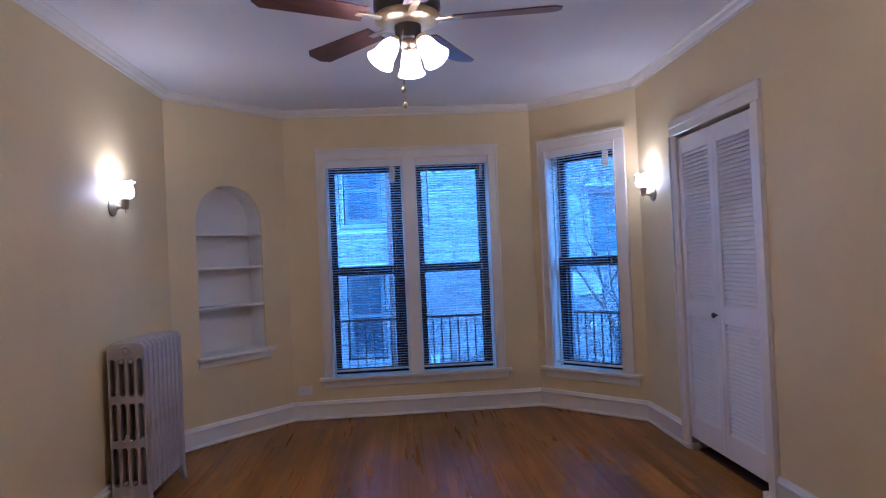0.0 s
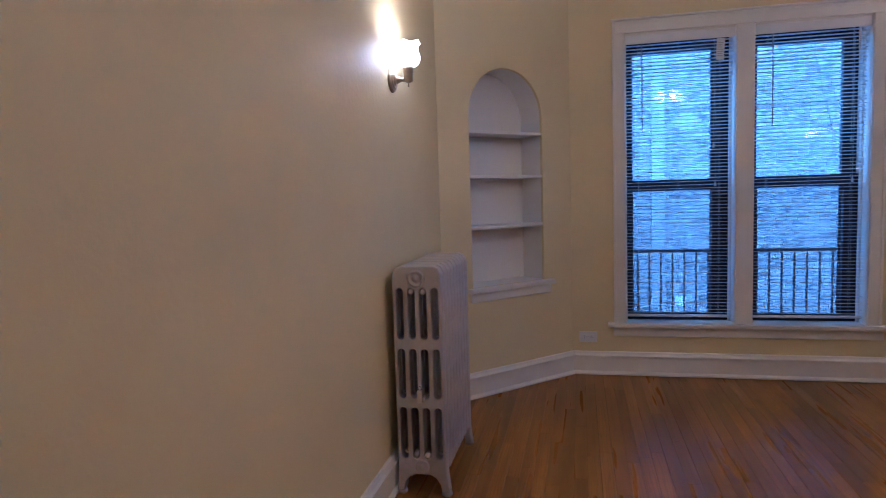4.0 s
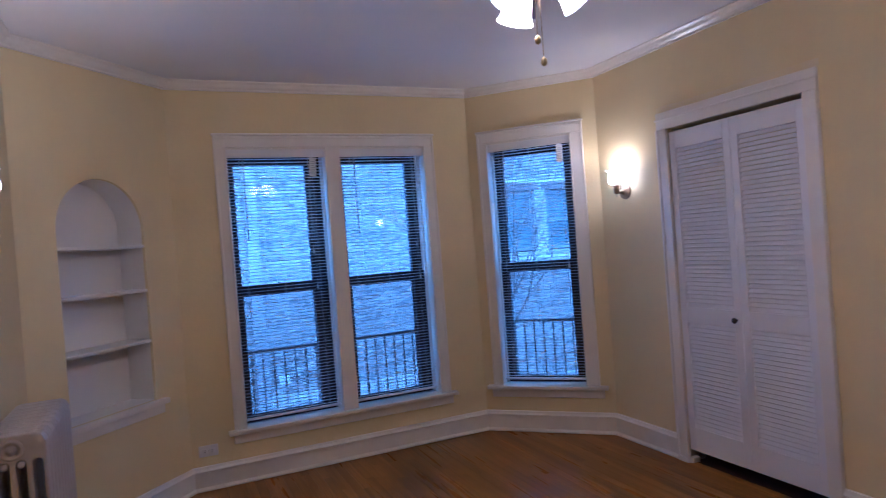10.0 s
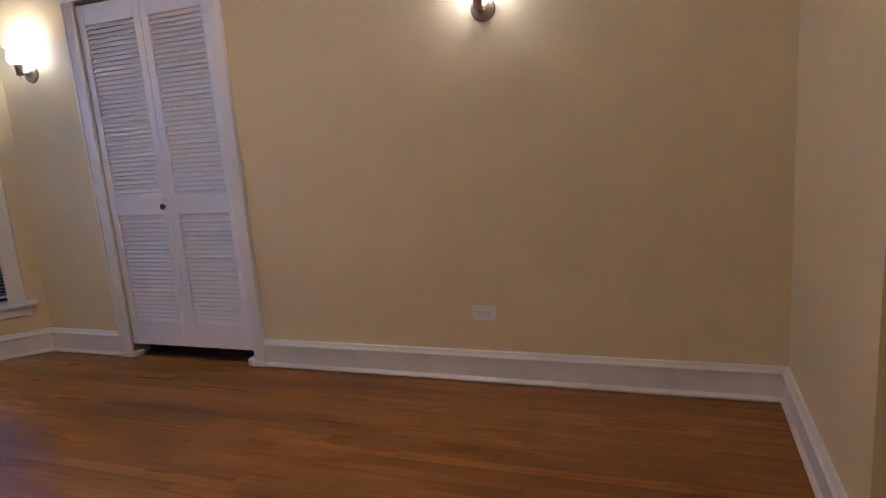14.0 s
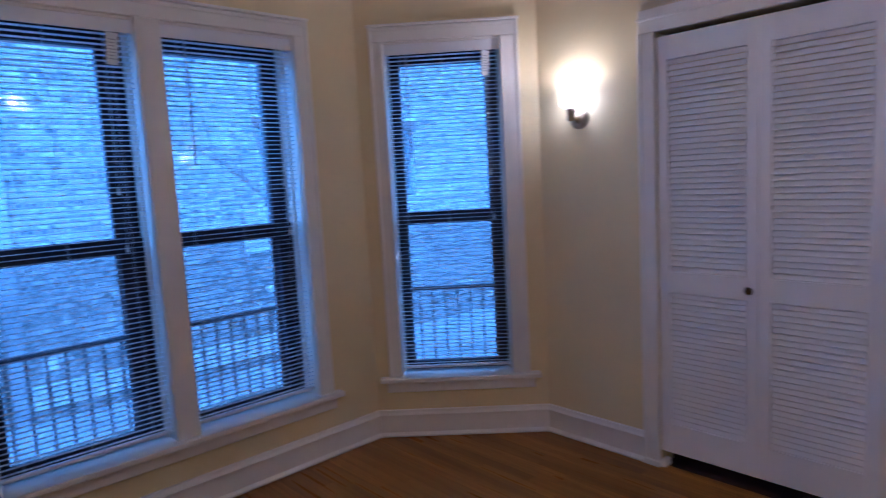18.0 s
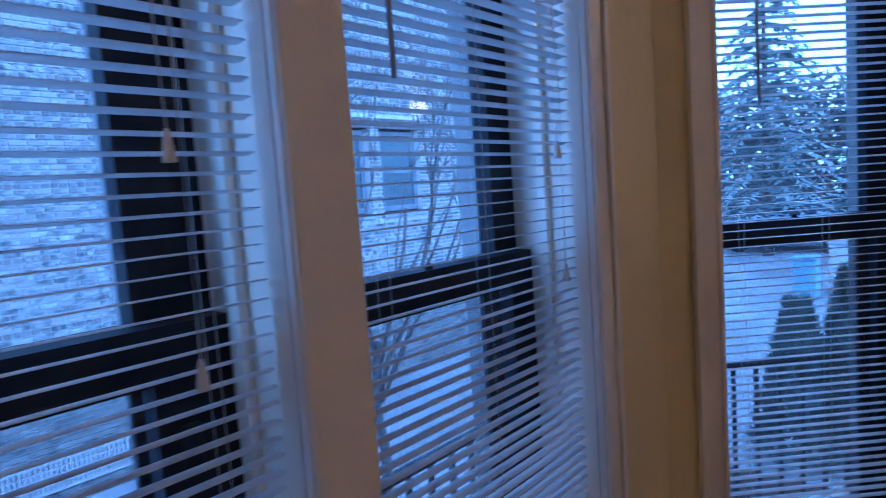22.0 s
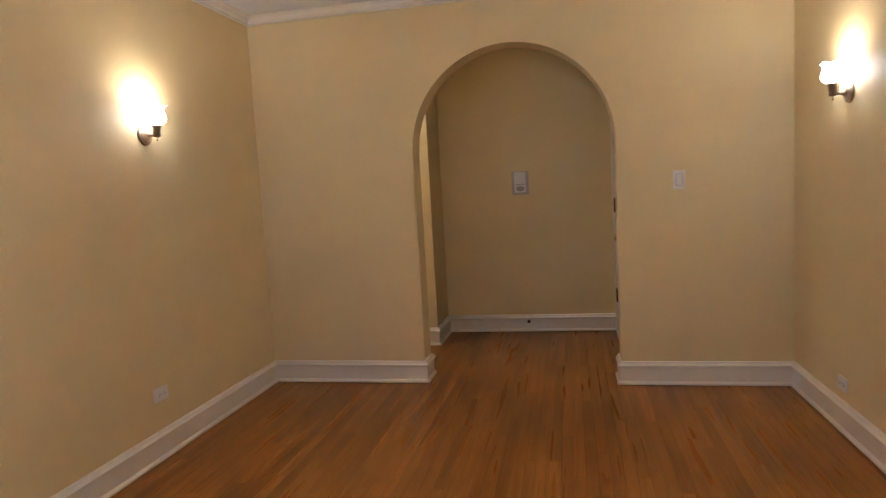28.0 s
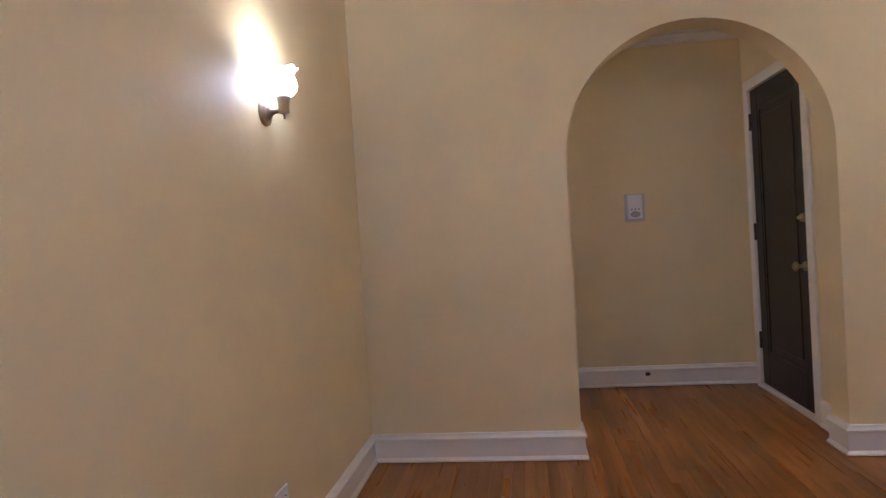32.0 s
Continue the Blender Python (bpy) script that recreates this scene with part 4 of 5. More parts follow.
part("switch_housing", turned([(0.055, -0.30), (0.058, -0.31), (0.056, -0.36), (0.05, -0.372), (0.0, -0.374)], 24), BRONZE, fan)
part("fitter", turned([(0.03, -0.37), (0.036, -0.38), (0.034, -0.40), (0.02, -0.412), (0.0, -0.414)], 20), GOLD, fan)
for k in range(5):
    ang = -10 + 72 * k
    iron = part("blade_iron", block(0.10, 0.24, -0.018, 0.018, -0.292, -0.284, 0.003), GOLD, fan)
    iron.matrix_basis = pose(0, 0, 0, 0, 0, ang)
    bm = bmesh.new()
    out = []
    for i in range(13):
        u = i / 12
        out.append((0.20 + 0.46 * u, 0.052 + 0.016 * u if u < 0.9 else 0.068 * math.sqrt(max(0.0, 1 - ((u - 0.9) / 0.1) ** 2 * 0.75))))
    ring = [(x, w) for x, w in out] + [(x, -w) for x, w in out[::-1]]
    lo, hi = ([bm.verts.new((x, y, z)) for x, y in ring] for z in (-0.003, 0.003))
    bm.faces.new(lo[::-1])
    bm.faces.new(hi)
    for i in range(len(ring)):
        bm.faces.new((lo[i], lo[(i + 1) % len(ring)], hi[(i + 1) % len(ring)], hi[i]))
    bl = part("blade", bm, BLADE, fan, "dark brown wooden blade")
    bl.matrix_basis = pose(0, 0, -0.284, 0, 0, ang) @ pose(0, 0, 0, 11, 0, 0)
prof = [(0.022, 0.0), (0.030, -0.008), (0.040, -0.03), (0.046, -0.06), (0.050, -0.09), (0.060, -0.118), (0.066, -0.128)]
prof = [(r * 0.93, z * 0.93) for r, z in prof]
for k in range(3):
    ang = 85 + 120 * k
    mm = pose(0, 0, -0.375, 0, 0, ang) @ pose(0.068, 0, -0.004, 0, -36, 0)
    bm = bmesh.new()
    tube(bm, [(0.0, 0, -0.36), (0.035, 0, -0.362), (0.062, 0, -0.366), (0.072, 0, -0.378)], 0.009, 8)
    arm = part("lamp_arm", bm, GOLD, fan)
    arm.matrix_basis = pose(0, 0, 0, 0, 0, ang)
    part("socket", turned([(0.018, 0.018), (0.024, 0.012), (0.024, -0.006), (0.020, -0.008)], 16, mm), GOLD, fan)
    bm = bmesh.new()
    lathe(bm, prof, 24, mm)
    for f in bm.faces:
        f.smooth = True
    part("lamp_shade", bm, FANSHADE, fan, "lit frosted bell glass shade")
    part("bulb", turned([(0.010, -0.01), (0.014, -0.03), (0.022, -0.055), (0.022, -0.072), (0.012, -0.088)], 12, mm), BULB, fan, "lit frosted bulb")
    lamp = new("fan_light", bpy.data.lights.new("fan_light", "POINT"))
    lamp.data.energy, lamp.data.color, lamp.data.shadow_soft_size = FAN_POWER, WARM, 0.02
    lamp.location = pose(FX, FY, FZ) @ mm @ Vector((0, 0, -0.104))
for dx, dy, z1 in ((-0.03, -0.05, -0.585), (-0.026, -0.068, -0.655)):
    bm = bmesh.new()
    tube(bm, [(dx * 0.8, dy * 0.8, -0.34), (dx, dy, -0.38), (dx, dy, z1)], 0.0016, 5)
    part("pull_chain", bm, GOLD, fan)
    part("pull_knob", turned([(0.002, 0.004), (0.008, -0.002), (0.0095, -0.012), (0.008, -0.02), (0.003, -0.024)], 12, pose(dx, dy, z1)), GOLD, fan, "small brass pull knob")


# ---- assumed flush lamp in the passage, out of view, added to light the hall ----
hl = holder("ceiling_light", pose(2.45, -5.48, CZ), "assumed round ceiling light in the passage, out of view", "ceiling light")
part("base", turned([(0.0, 0.0), (0.12, 0.0), (0.125, -0.012), (0.12, -0.02), (0.0, -0.02)], 24), GOLD, hl)
part("globe", turned([(0.112, -0.02), (0.115, -0.05), (0.095, -0.085), (0.05, -0.105), (0.0, -0.11)], 24, None, False), shade_material("frosted_hall_glass", 14.0, (1.0, 0.60, 0.30)), hl, "lit frosted glass globe")


# ---- wall plates ----
def outlet(m, label):
    o = holder("wall_outlet", m, label, "outlet", "wall outlets")
    part("cover_plate", block(-0.058, 0.058, -0.006, 0.0, -0.036, 0.036, 0.003, 2), PLASTIC, o)
    for cx in (-0.022, 0.022):
        r = part("receptacle", block(cx - 0.015, cx + 0.015, -0.009, -0.006, -0.015, 0.015, 0.002), PLASTIC, o)
        for dz in (-0.006, 0.006):
            part("slot", block(cx - 0.005, cx + 0.004, -0.0102, -0.0090, dz - 0.0012, dz + 0.0012), SLOT, r)
        part("slot", block(cx + 0.007, cx + 0.011, -0.0102, -0.0090, -0.002, 0.002), SLOT, r)
    part("screw", turned([(0.0, 0.0075), (0.003, 0.0072), (0.0032, 0.006)][::-1], 8, pose(0, 0, 0, 90, 0, 0)), GREY, o)
    return o


outlet(pose(0.088, NY, 0.252), "white duplex outlet mounted sideways below the window")
outlet(pose(EX, -3.578, 0.346, 0, 0, -90), "white duplex outlet mounted sideways above the baseboard")
outlet(pose(WX, -4.155, 0.245, 0, 0, 90), "white duplex outlet mounted sideways above the baseboard")
sw = holder("light_switch", pose(-0.062, SY, 1.322, 0, 0, 180), "white rocker light switch beside the arch", "switch")
part("cover_plate", block(-0.037, 0.037, -0.006, 0.0, -0.060, 0.060, 0.003, 2), PLASTIC, sw)
# flat grey border: shade of the groove round the rocker, put in as colour
part("rocker_gap", block(-0.0195, 0.0195, -0.0068, -0.0055, -0.0365, 0.0365), GREY, sw)
part("rocker", block(-0.017, 0.017, -0.010, -0.006, -0.034, 0.034, 0.002), PLASTIC, sw)
ic = holder("intercom", pose(1.047, HALL_BACK, 1.355, 0, 0, 180), "white wall intercom on a grey backing plate", "intercom")
part("backing_plate", block(-0.075, 0.075, -0.006, 0.0, -0.105, 0.105, 0.003, 2), GREY_PLATE, ic)
part("body", block(-0.052, 0.052, -0.032, -0.006, -0.082, 0.098, 0.006, 2), PLASTIC, ic)
for k in (-1, 0, 1):
    part("button", turned([(0.007, 0.0), (0.007, 0.004), (0.005, 0.005)], 12, pose(k * 0.026, -0.032, -0.012, 90, 0, 0)), GREY, ic)
bm = bmesh.new()
lathe(bm, [(0.0, 0.002), (0.030, 0.002), (0.033, 0.0)], 24, pose(0, -0.032, -0.050, 90, 0, 0) @ Matrix.Diagonal((1.1, 0.7, 1, 1)))
part("speaker_grille", bm, GREY, ic, "oval grey speaker grille")
ds = holder("door_stop", pose(1.02, HALL_BACK + 0.017, 0.095, 0, 0, 180), "small dark door stop on the hall baseboard", "door stop")
part("stem", turned([(0.016, 0.0), (0.016, 0.004), (0.006, 0.008), (0.006, 0.05)], 12, pose(0, 0, 0, 75, 0, 0)), BRONZE, ds)
part("rubber_tip", turned([(0.009, 0.05), (0.010, 0.052), (0.010, 0.066), (0.006, 0.07)], 12, pose(0, 0, 0, 75, 0, 0)), SLOT, ds, "black rubber tip")

# ---- entrance door in the hall ----
M_HW = pose(HALL_W, 0, 0, 0, 0, 90)
ed = holder("door_1", M_HW, "dark brown panelled entrance door in white casing", "door", kind="structure")
y0, y1 = DOOR_Y0, DOOR_Y1
for xa, xb in ((y0 - 0.075, y0), (y1, y1 + 0.075)):
    part("casing_side", block(max(xa, HALL_BACK + 0.003), xb, -0.02, 0.0, 0, DOOR_TOP + 0.07, 0.003), TRIM, ed)
part("casing_head", block(y0, y1, -0.02, 0.0, DOOR_TOP, DOOR_TOP + 0.07, 0.003), TRIM, ed)
part("threshold", block(y0, y1, -0.02, 0.14, 0.0, 0.035, 0.006), TRIM, ed)
bm = bmesh.new()
xa, xb, zt = y0 + 0.004, y1 - 0.004, DOOR_TOP - 0.004
box(bm, xa, xa + 0.115, 0.0, 0.04, 0.038, zt)
box(bm, xb - 0.115, xb, 0.0, 0.04, 0.038, zt)
box(bm, xa + 0.115, xb - 0.115, 0.0, 0.04, zt - 0.13, zt)
box(bm, xa + 0.115, xb - 0.115, 0.0, 0.04, 0.038, 0.26)
leaf = part("leaf", bevelled(bm, 0.003), DARKWOOD, ed)
part("panel", block(xa + 0.115, xb - 0.115, 0.012, 0.028, 0.26, zt - 0.13), DARKWOOD, ed)
bm = stile_frame(xa + 0.115, xb - 0.115, 0.26, zt - 0.13, 0.025, 0.025, 0.025, 0.025, 0.004, 0.013)
part("panel_moulding", bm, DARKWOOD, ed)
part("raised_panel", block(xa + 0.17, xb - 0.17, 0.004, 0.013, 0.33, zt - 0.20, 0.006), DARKWOOD, ed)
for z in (0.35, 1.125, 1.905):
    part("hinge", turned([(0.008, -0.06), (0.009, -0.056), (0.009, 0.056), (0.008, 0.06)], 10, pose(y0 + 0.002, -0.008, z)), BRONZE, ed, "dark bronze butt hinge")
part("deadbolt", turned([(0.028, 0.0), (0.026, 0.010), (0.016, 0.014), (0.012, 0.03), (0.0, 0.031)], 20, pose(xb - 0.07, 0.0, 1.21, 90, 0, 0)), GOLD, ed, "polished brass deadbolt")
part("door_knob", turned([(0.030, 0.0), (0.026, 0.008), (0.011, 0.012), (0.011, 0.035), (0.026, 0.045), (0.029, 0.058), (0.020, 0.068), (0.0, 0.070)], 20, pose(xb - 0.07, 0.0, 0.92, 90, 0, 0)), GOLD, ed, "polished brass door knob")
solid("wall_stair_side", block(-0.2, -0.12, -6.5, -5.2, 0, CZ), CREAM, "plain wall behind the entrance door", "wall", "structure")

# ---- outdoors ----
GZ = -1.1
bm = bmesh.new()
box(bm, -400, 400, -400, 600, GZ - 0.3, GZ)
solid("ground", bm, SNOW, "courtyard paving with thin melting snow", "ground", "structure")
solid("outer_wall", sweep([(-6.0, 0.345), (-0.13, 0.345), (2.23, 0.345), (3.15, -0.55), (3.15, -6.6)][::-1], [(0.0, GZ), (-0.06, GZ), (-0.06, 0.25), (0.0, 0.25)]), STONE, "stone base course of the house", "wall", "structure")


# pale overcast sky all around, far beyond the houses
bm = bmesh.new()
lo, hi = ([bm.verts.new((95 * math.cos(a), 95 * math.sin(a), z)) for a in [2 * math.pi * k / 48 for k in range(48)]] for z in (-3.0, 130.0))
for k in range(48):
    bm.faces.new((lo[k], hi[k], hi[(k + 1) % 48], lo[(k + 1) % 48]))
solid("backdrop", bm, sky_material(), "pale blue-white overcast winter sky", "sky", "structure")

# iron guard railing close outside the bay
def railing(m, x0, x1, label):
    r = holder("railing", m, label, "railing", "window railings")
    top, low = 0.79, 0.12
    part("top_rail", block(x0, x1, -0.014, 0.014, top - 0.022, top, 0.003), IRON, r)
    part("bottom_rail", block(x0, x1, -0.011, 0.011, low, low + 0.02, 0.003), IRON, r)
    n = max(2, round((x1 - x0) / 0.0785))
    bar = mesh_of("baluster", block(-0.0058, 0.0058, -0.0058, 0.0058, low + 0.02, top - 0.022), IRON)
    for k in range(n + 1):
        o = new("baluster", bar)
        o.parent = r
        o.matrix_basis = Matrix.Translation((x0 + 0.012 + (x1 - x0 - 0.024) * k / n, 0, 0))
    for x in (x0 + 0.012, x1 - 0.012):
        part("post", block(x - 0.014, x + 0.014, 0.02, 0.048, GZ + 0.01, top + 0.0), IRON, r)
    return r


railing(pose(0, 0.40, 0), -0.5, 2.30, "weathered dark iron balcony railing outside the double window")
railing(M_NE @ pose(0, 0.40, 0), -0.16, 1.5, "weathered dark iron balcony railing outside the bay window")
solid("balcony_slab", block(-0.6, 2.4, 0.345, 0.66, -0.12, 0.0, 0.01), STONE, "stone balcony slab dusted with snow", "balcony")

# brick house across the court
BW_Y, BX0, BX1, BZ1 = 5.5, -3.2, 11.3, 6.4
WIN = [(0.0, 0.66, 1.93, 3.1), (0.0, 0.66, -0.40, 1.08), (4.3, 5.14, 1.18, 2.30), (5.44, 6.20, 1.18, 2.30), (6.42, 7.18, 1.18, 2.30), (4.3, 5.14, 3.9, 5.2), (6.42, 7.18, 3.9, 5.2)]
house = holder("brick_house", pose(0, BW_Y, 0), "weathered buff brick apartment house across the court", "house")
bm = bmesh.new()
xs = sorted({BX0, BX1, *[v for w in WIN for v in w[:2]]})
zs = sorted({GZ, BZ1, *[v for w in WIN for v in w[2:]]})
for xa, xb in zip(xs, xs[1:]):
    for za, zb in zip(zs, zs[1:]):
        if not any(w[0] <= (xa + xb) / 2 <= w[1] and w[2] <= (za + zb) / 2 <= w[3] for w in WIN):
            box(bm, xa, xb, 0.012, 0.28, za, zb)
wall = part("wall", bm, MORTAR, house)
part("inner_shell", block(BX0, BX1, 0.9, 1.0, GZ, BZ1), BRICK, house)
part("parapet", block(BX0 - 0.05, BX1 + 0.05, -0.06, 1.0, BZ1, BZ1 + 0.18, 0.02), STONE, house, "pale stone parapet")
for w in WIN:
    o = part("window", stile_frame(w[0] + 0.02, w[1] - 0.02, w[2] + 0.02, w[3] - 0.02, 0.06, 0.06, 0.07, 0.06, 0.09, 0.14), FRAMEGREY, house, "painted sash window with dark glass")
    part("pane", block(w[0] + 0.08, w[1] - 0.08, 0.115, 0.12, w[2] + 0.09, w[3] - 0.08), PALEGLASS if w[0] > 4 else OUTGLASS, o)
    part("meeting_rail", block(w[0] + 0.08, w[1] - 0.08, 0.10, 0.114, (w[2] + w[3]) / 2 - 0.025, (w[2] + w[3]) / 2 + 0.025), FRAMEGREY, o)
    part("sill", block(w[0] - 0.06, w[1] + 0.06, -0.05, 0.12, w[2] - 0.07, w[2], 0.01), PILASTER, o, "grey stone sill")
    part("lintel", block(w[0] - 0.08, w[1] + 0.08, -0.006, 0.10, w[3], w[3] + 0.14, 0.008), LINTEL, o, "dark steel and brick lintel")
bm = bmesh.new()
tube(bm, [(0.77, -0.05, GZ), (0.77, -0.05, BZ1 - 0.2)], 0.03, 10)
part("downpipe", bm, RUST, house, "brown rain downpipe")
part("pilaster", block(1.07, 1.25, -0.05, 0.012, GZ, BZ1), PILASTER, house, "grey rendered pilaster strip")
part("lattice_backing", block(1.26, 4.3, -0.03, -0.012, -0.93, -0.66), PILASTER, house, "grey lattice backing at the foot of the wall")
lattice = bmesh.new()
for k in range(5):
    box(lattice, 1.26, 4.3, -0.05, -0.032, -0.93 + 0.0625 * k, -0.91 + 0.0625 * k)
for k in range(77):
    box(lattice, 1.26 + 0.0395 * k, 1.278 + 0.0395 * k, -0.062, -0.0505, -0.93, -0.66)
part("lattice", lattice, PAINTWHITE, house, "white slatted lattice band at the foot of the wall")

part("sign_board", block(3.94, 4.49, -0.04, -0.012, 0.53, 0.92, 0.005), MORTAR, house, "pale sign board on the brick")
part("sign_line", block(4.00, 4.43, -0.043, -0.0405, 0.79, 0.83), GREY, house)
part("sign_line", block(4.00, 4.35, -0.043, -0.0405, 0.71, 0.74), GREY, house)
part("sign_line", block(4.00, 4.40, -0.043, -0.0405, 0.63, 0.66), GREY, house)
part("meter_box", block(3.84, 4.12, -0.12, -0.012, -0.52, -0.22, 0.02), PILASTER, house, "grey metal meter box")
part("meter_box", block(4.83, 5.03, -0.10, -0.012, 0.02, 0.26, 0.02), PAINTWHITE, house, "white metal meter box")
part("vent_plate", block(1.39, 1.55, -0.03, -0.012, -0.52, -0.37, 0.005), PAINTWHITE, house, "small white vent plate")
part("wall_lamp", turned([(0.0, 0.09), (0.05, 0.085), (0.06, 0.05), (0.045, 0.02), (0.05, 0.0)][::-1], 16, pose(4.26, -0.012, 0.0, 90, 0, 0)), PAINTWHITE, house, "round white outdoor lamp, unlit")
conduit = bmesh.new()
tube(conduit, [(3.98, -0.03, -0.22), (3.98, -0.03, 0.45), (4.02, -0.03, 0.6)], 0.015, 6)
part("conduit", conduit, PILASTER, house)

# bricks in running courses, every sixth of headers: own pieces where the view through the windows comes nearest, the rest joined
BL, BH, JOINT = 0.140, 0.0515, 0.016
rows = int((BZ1 - GZ) / BH)


def brick_mesh(length, material):
    bm = bmesh.new()
    box(bm, 0, length - JOINT, -0.006, 0.016, 0, BH - JOINT)
    return mesh_of("brick", bm, material)


rnd = random.Random(5)
near_mesh = (brick_mesh(BL, BRICK), brick_mesh(BL / 2, HEADER))
V, F, MI = [], [], []
near = 0
for r in range(rows):
    z = GZ + r * BH
    x = BX0 - (r % 2) * BL * 0.5
    heads = r % 6 == 0
    while x < BX1:
        wide = BL / 2 if heads else BL
        xa, xb = max(x, BX0), min(x + wide, BX1)
        x += wide
        for w in WIN:
            if w[2] - 0.10 < z + BH and z < w[3] + 0.17:
                m = 0.0 if w[2] < z and z + BH < w[3] else 0.085
                if w[0] - m <= xa < w[1] + m:
                    xa = w[1] + m
                elif xa < w[0] - m < xb:
                    xb = w[0] - m
        if 2.0 < xa < 3.3 and 1.3 < z < 2.6 and near < 295 and xb - xa > wide - 0.001:
            o = new("brick", near_mesh[heads])
            o.parent = wall
            o.matrix_basis = pose(xa, rnd.uniform(-0.003, 0.002), z)
            near += 1
        elif xb - xa > 0.03:
            d = rnd.uniform(-0.009, -0.003)
            i = len(V)
            for yy in (d, 0.014):
                V += [(xa, yy, z), (xb - JOINT, yy, z), (xb - JOINT, yy, z + BH - JOINT), (xa, yy, z + BH - JOINT)]
            F += [(i, i + 1, i + 2, i + 3), (i, i + 4, i + 5, i + 1), (i + 3, i + 2, i + 6, i + 7), (i, i + 3, i + 7, i + 4), (i + 1, i + 5, i + 6, i + 2)]
            MI += [int(heads)] * 5
me = bpy.data.meshes.new("brickwork")
me.from_pydata(V, [], F)
me.materials.append(BRICK_FAR)
me.materials.append(HEADER_FAR)
me.polygons.foreach_set("material_index", MI)
o = tagged(new("brickwork", me), "", "", "", "stuff")
o.parent = wall


# bare courtyard trees
def limb(bm, p, d, length, r, depth, rnd):
    pts = [p]
    q = p.copy()
    dd = d.copy()
    for _ in range(4):
        dd = (dd + Vector((rnd.uniform(-0.22, 0.22), rnd.uniform(-0.22, 0.22), rnd.uniform(-0.05, 0.16)))).normalized()
        q = q + dd * length / 4
        pts.append(q.copy())
    tube(bm, pts, r, 6 if depth > 1 else 4, r * 0.55)
    if depth:
        for k in range(rnd.choice((2, 3))):
            at = pts[rnd.choice((2, 3, 4))]
            nd = (dd + Vector((rnd.uniform(-0.9, 0.9), rnd.uniform(-0.9, 0.9), rnd.uniform(-0.1, 0.6)))).normalized()
            limb(bm, at, nd, length * rnd.uniform(0.6, 0.85), r * 0.55, depth - 1, rnd)


def bare_tree(x, y, height, seed):
    rnd = random.Random(seed)
    t = holder("bare_tree", pose(x, y, GZ), "bare multi-stemmed winter tree with grey bark", "tree", "courtyard trees")
    bm = bmesh.new()
    tube(bm, [(0, 0, -0.05), (0.02, 0.02, 0.4), (-0.03, 0.03, 0.8), (0.0, 0.0, height * 0.32)], 0.052, 10, 0.036)
    part("trunk", bm, BARK, t)
    bm = bmesh.new()
    for k in range(6):
        a = 2 * math.pi * k / 6 + rnd.uniform(-0.4, 0.4)
        limb(bm, Vector((0, 0, height * rnd.uniform(0.2, 0.32))), Vector((math.cos(a) * 0.5, math.sin(a) * 0.5, 1)).normalized(), height * 0.32, 0.0225, 4, rnd)
    part("branches", bm, BARK, t, "fine bare branches")


bare_tree(-0.55, 2.7, 3.0, 5)
bare_tree(3.9, 3.1, 4.2, 3)
bare_tree(6.2, 2.3, 1.9, 8)
bare_tree(9.6, 3.9, 4.2, 12)


# evergreens
def evergreen(x, y, height, radius, seed, skirt, label, spread=1.0, count=1500, size=0.09):
    rnd = random.Random(seed)
    t = holder("evergreen_tree", pose(x, y, GZ), label, "tree", "evergreens")
    bm = bmesh.new()
    tube(bm, [(0, 0, -0.05), (0.0, 0.0, height * 0.5), (0, 0, height * 0.93)], radius * 0.12, 8, 0.02)
    part("trunk", bm, BARK, t)
    V, F = [], []
    for k in range(count):
        u = rnd.random() ** 0.8
        z = height * (skirt + (1 - skirt) * u)
        tier = 0.75 + 0.35 * abs(math.sin(u * 26)) if spread > 1.2 else 1.0
        rr = radius * (1 - u) ** 0.95 * tier * rnd.uniform(0.55, 1.08) + 0.02
        a = rnd.uniform(0, 2 * math.pi)
        c = Vector((rr * math.cos(a), rr * math.sin(a), z))
        outv = Vector((math.cos(a), math.sin(a), rnd.uniform(-0.5, 0.6) if spread > 1.2 else rnd.uniform(0.4, 1.3))).normalized()
        side = outv.cross(Vector((0, 0, 1))).normalized() * size * 0.35
        n2 = outv.cross(side).normalized() * size * 0.2
        i = len(V)
        tip = c + outv * size * rnd.uniform(0.8, 1.6)
        V += [c + side, c - side, tip, c + n2]
        F += [(i, i + 1, i + 2), (i, i + 3, i + 2), (i + 1, i + 3, i + 2)]
    me = bpy.data.meshes.new("crown")
    me.from_pydata([tuple(v) for v in V], [], F)
    me.materials.append(NEEDLE)
    part("crown", me, NEEDLE, t, "dense dark green foliage")


evergreen(6.4, 0.60, 1.38, 0.36, 1, 0.05, "narrow clipped evergreen in the courtyard", count=4200, size=0.085)
evergreen(6.6, 0.23, 1.62, 0.38, 2, 0.05, "narrow clipped evergreen in the courtyard", count=4200, size=0.085)


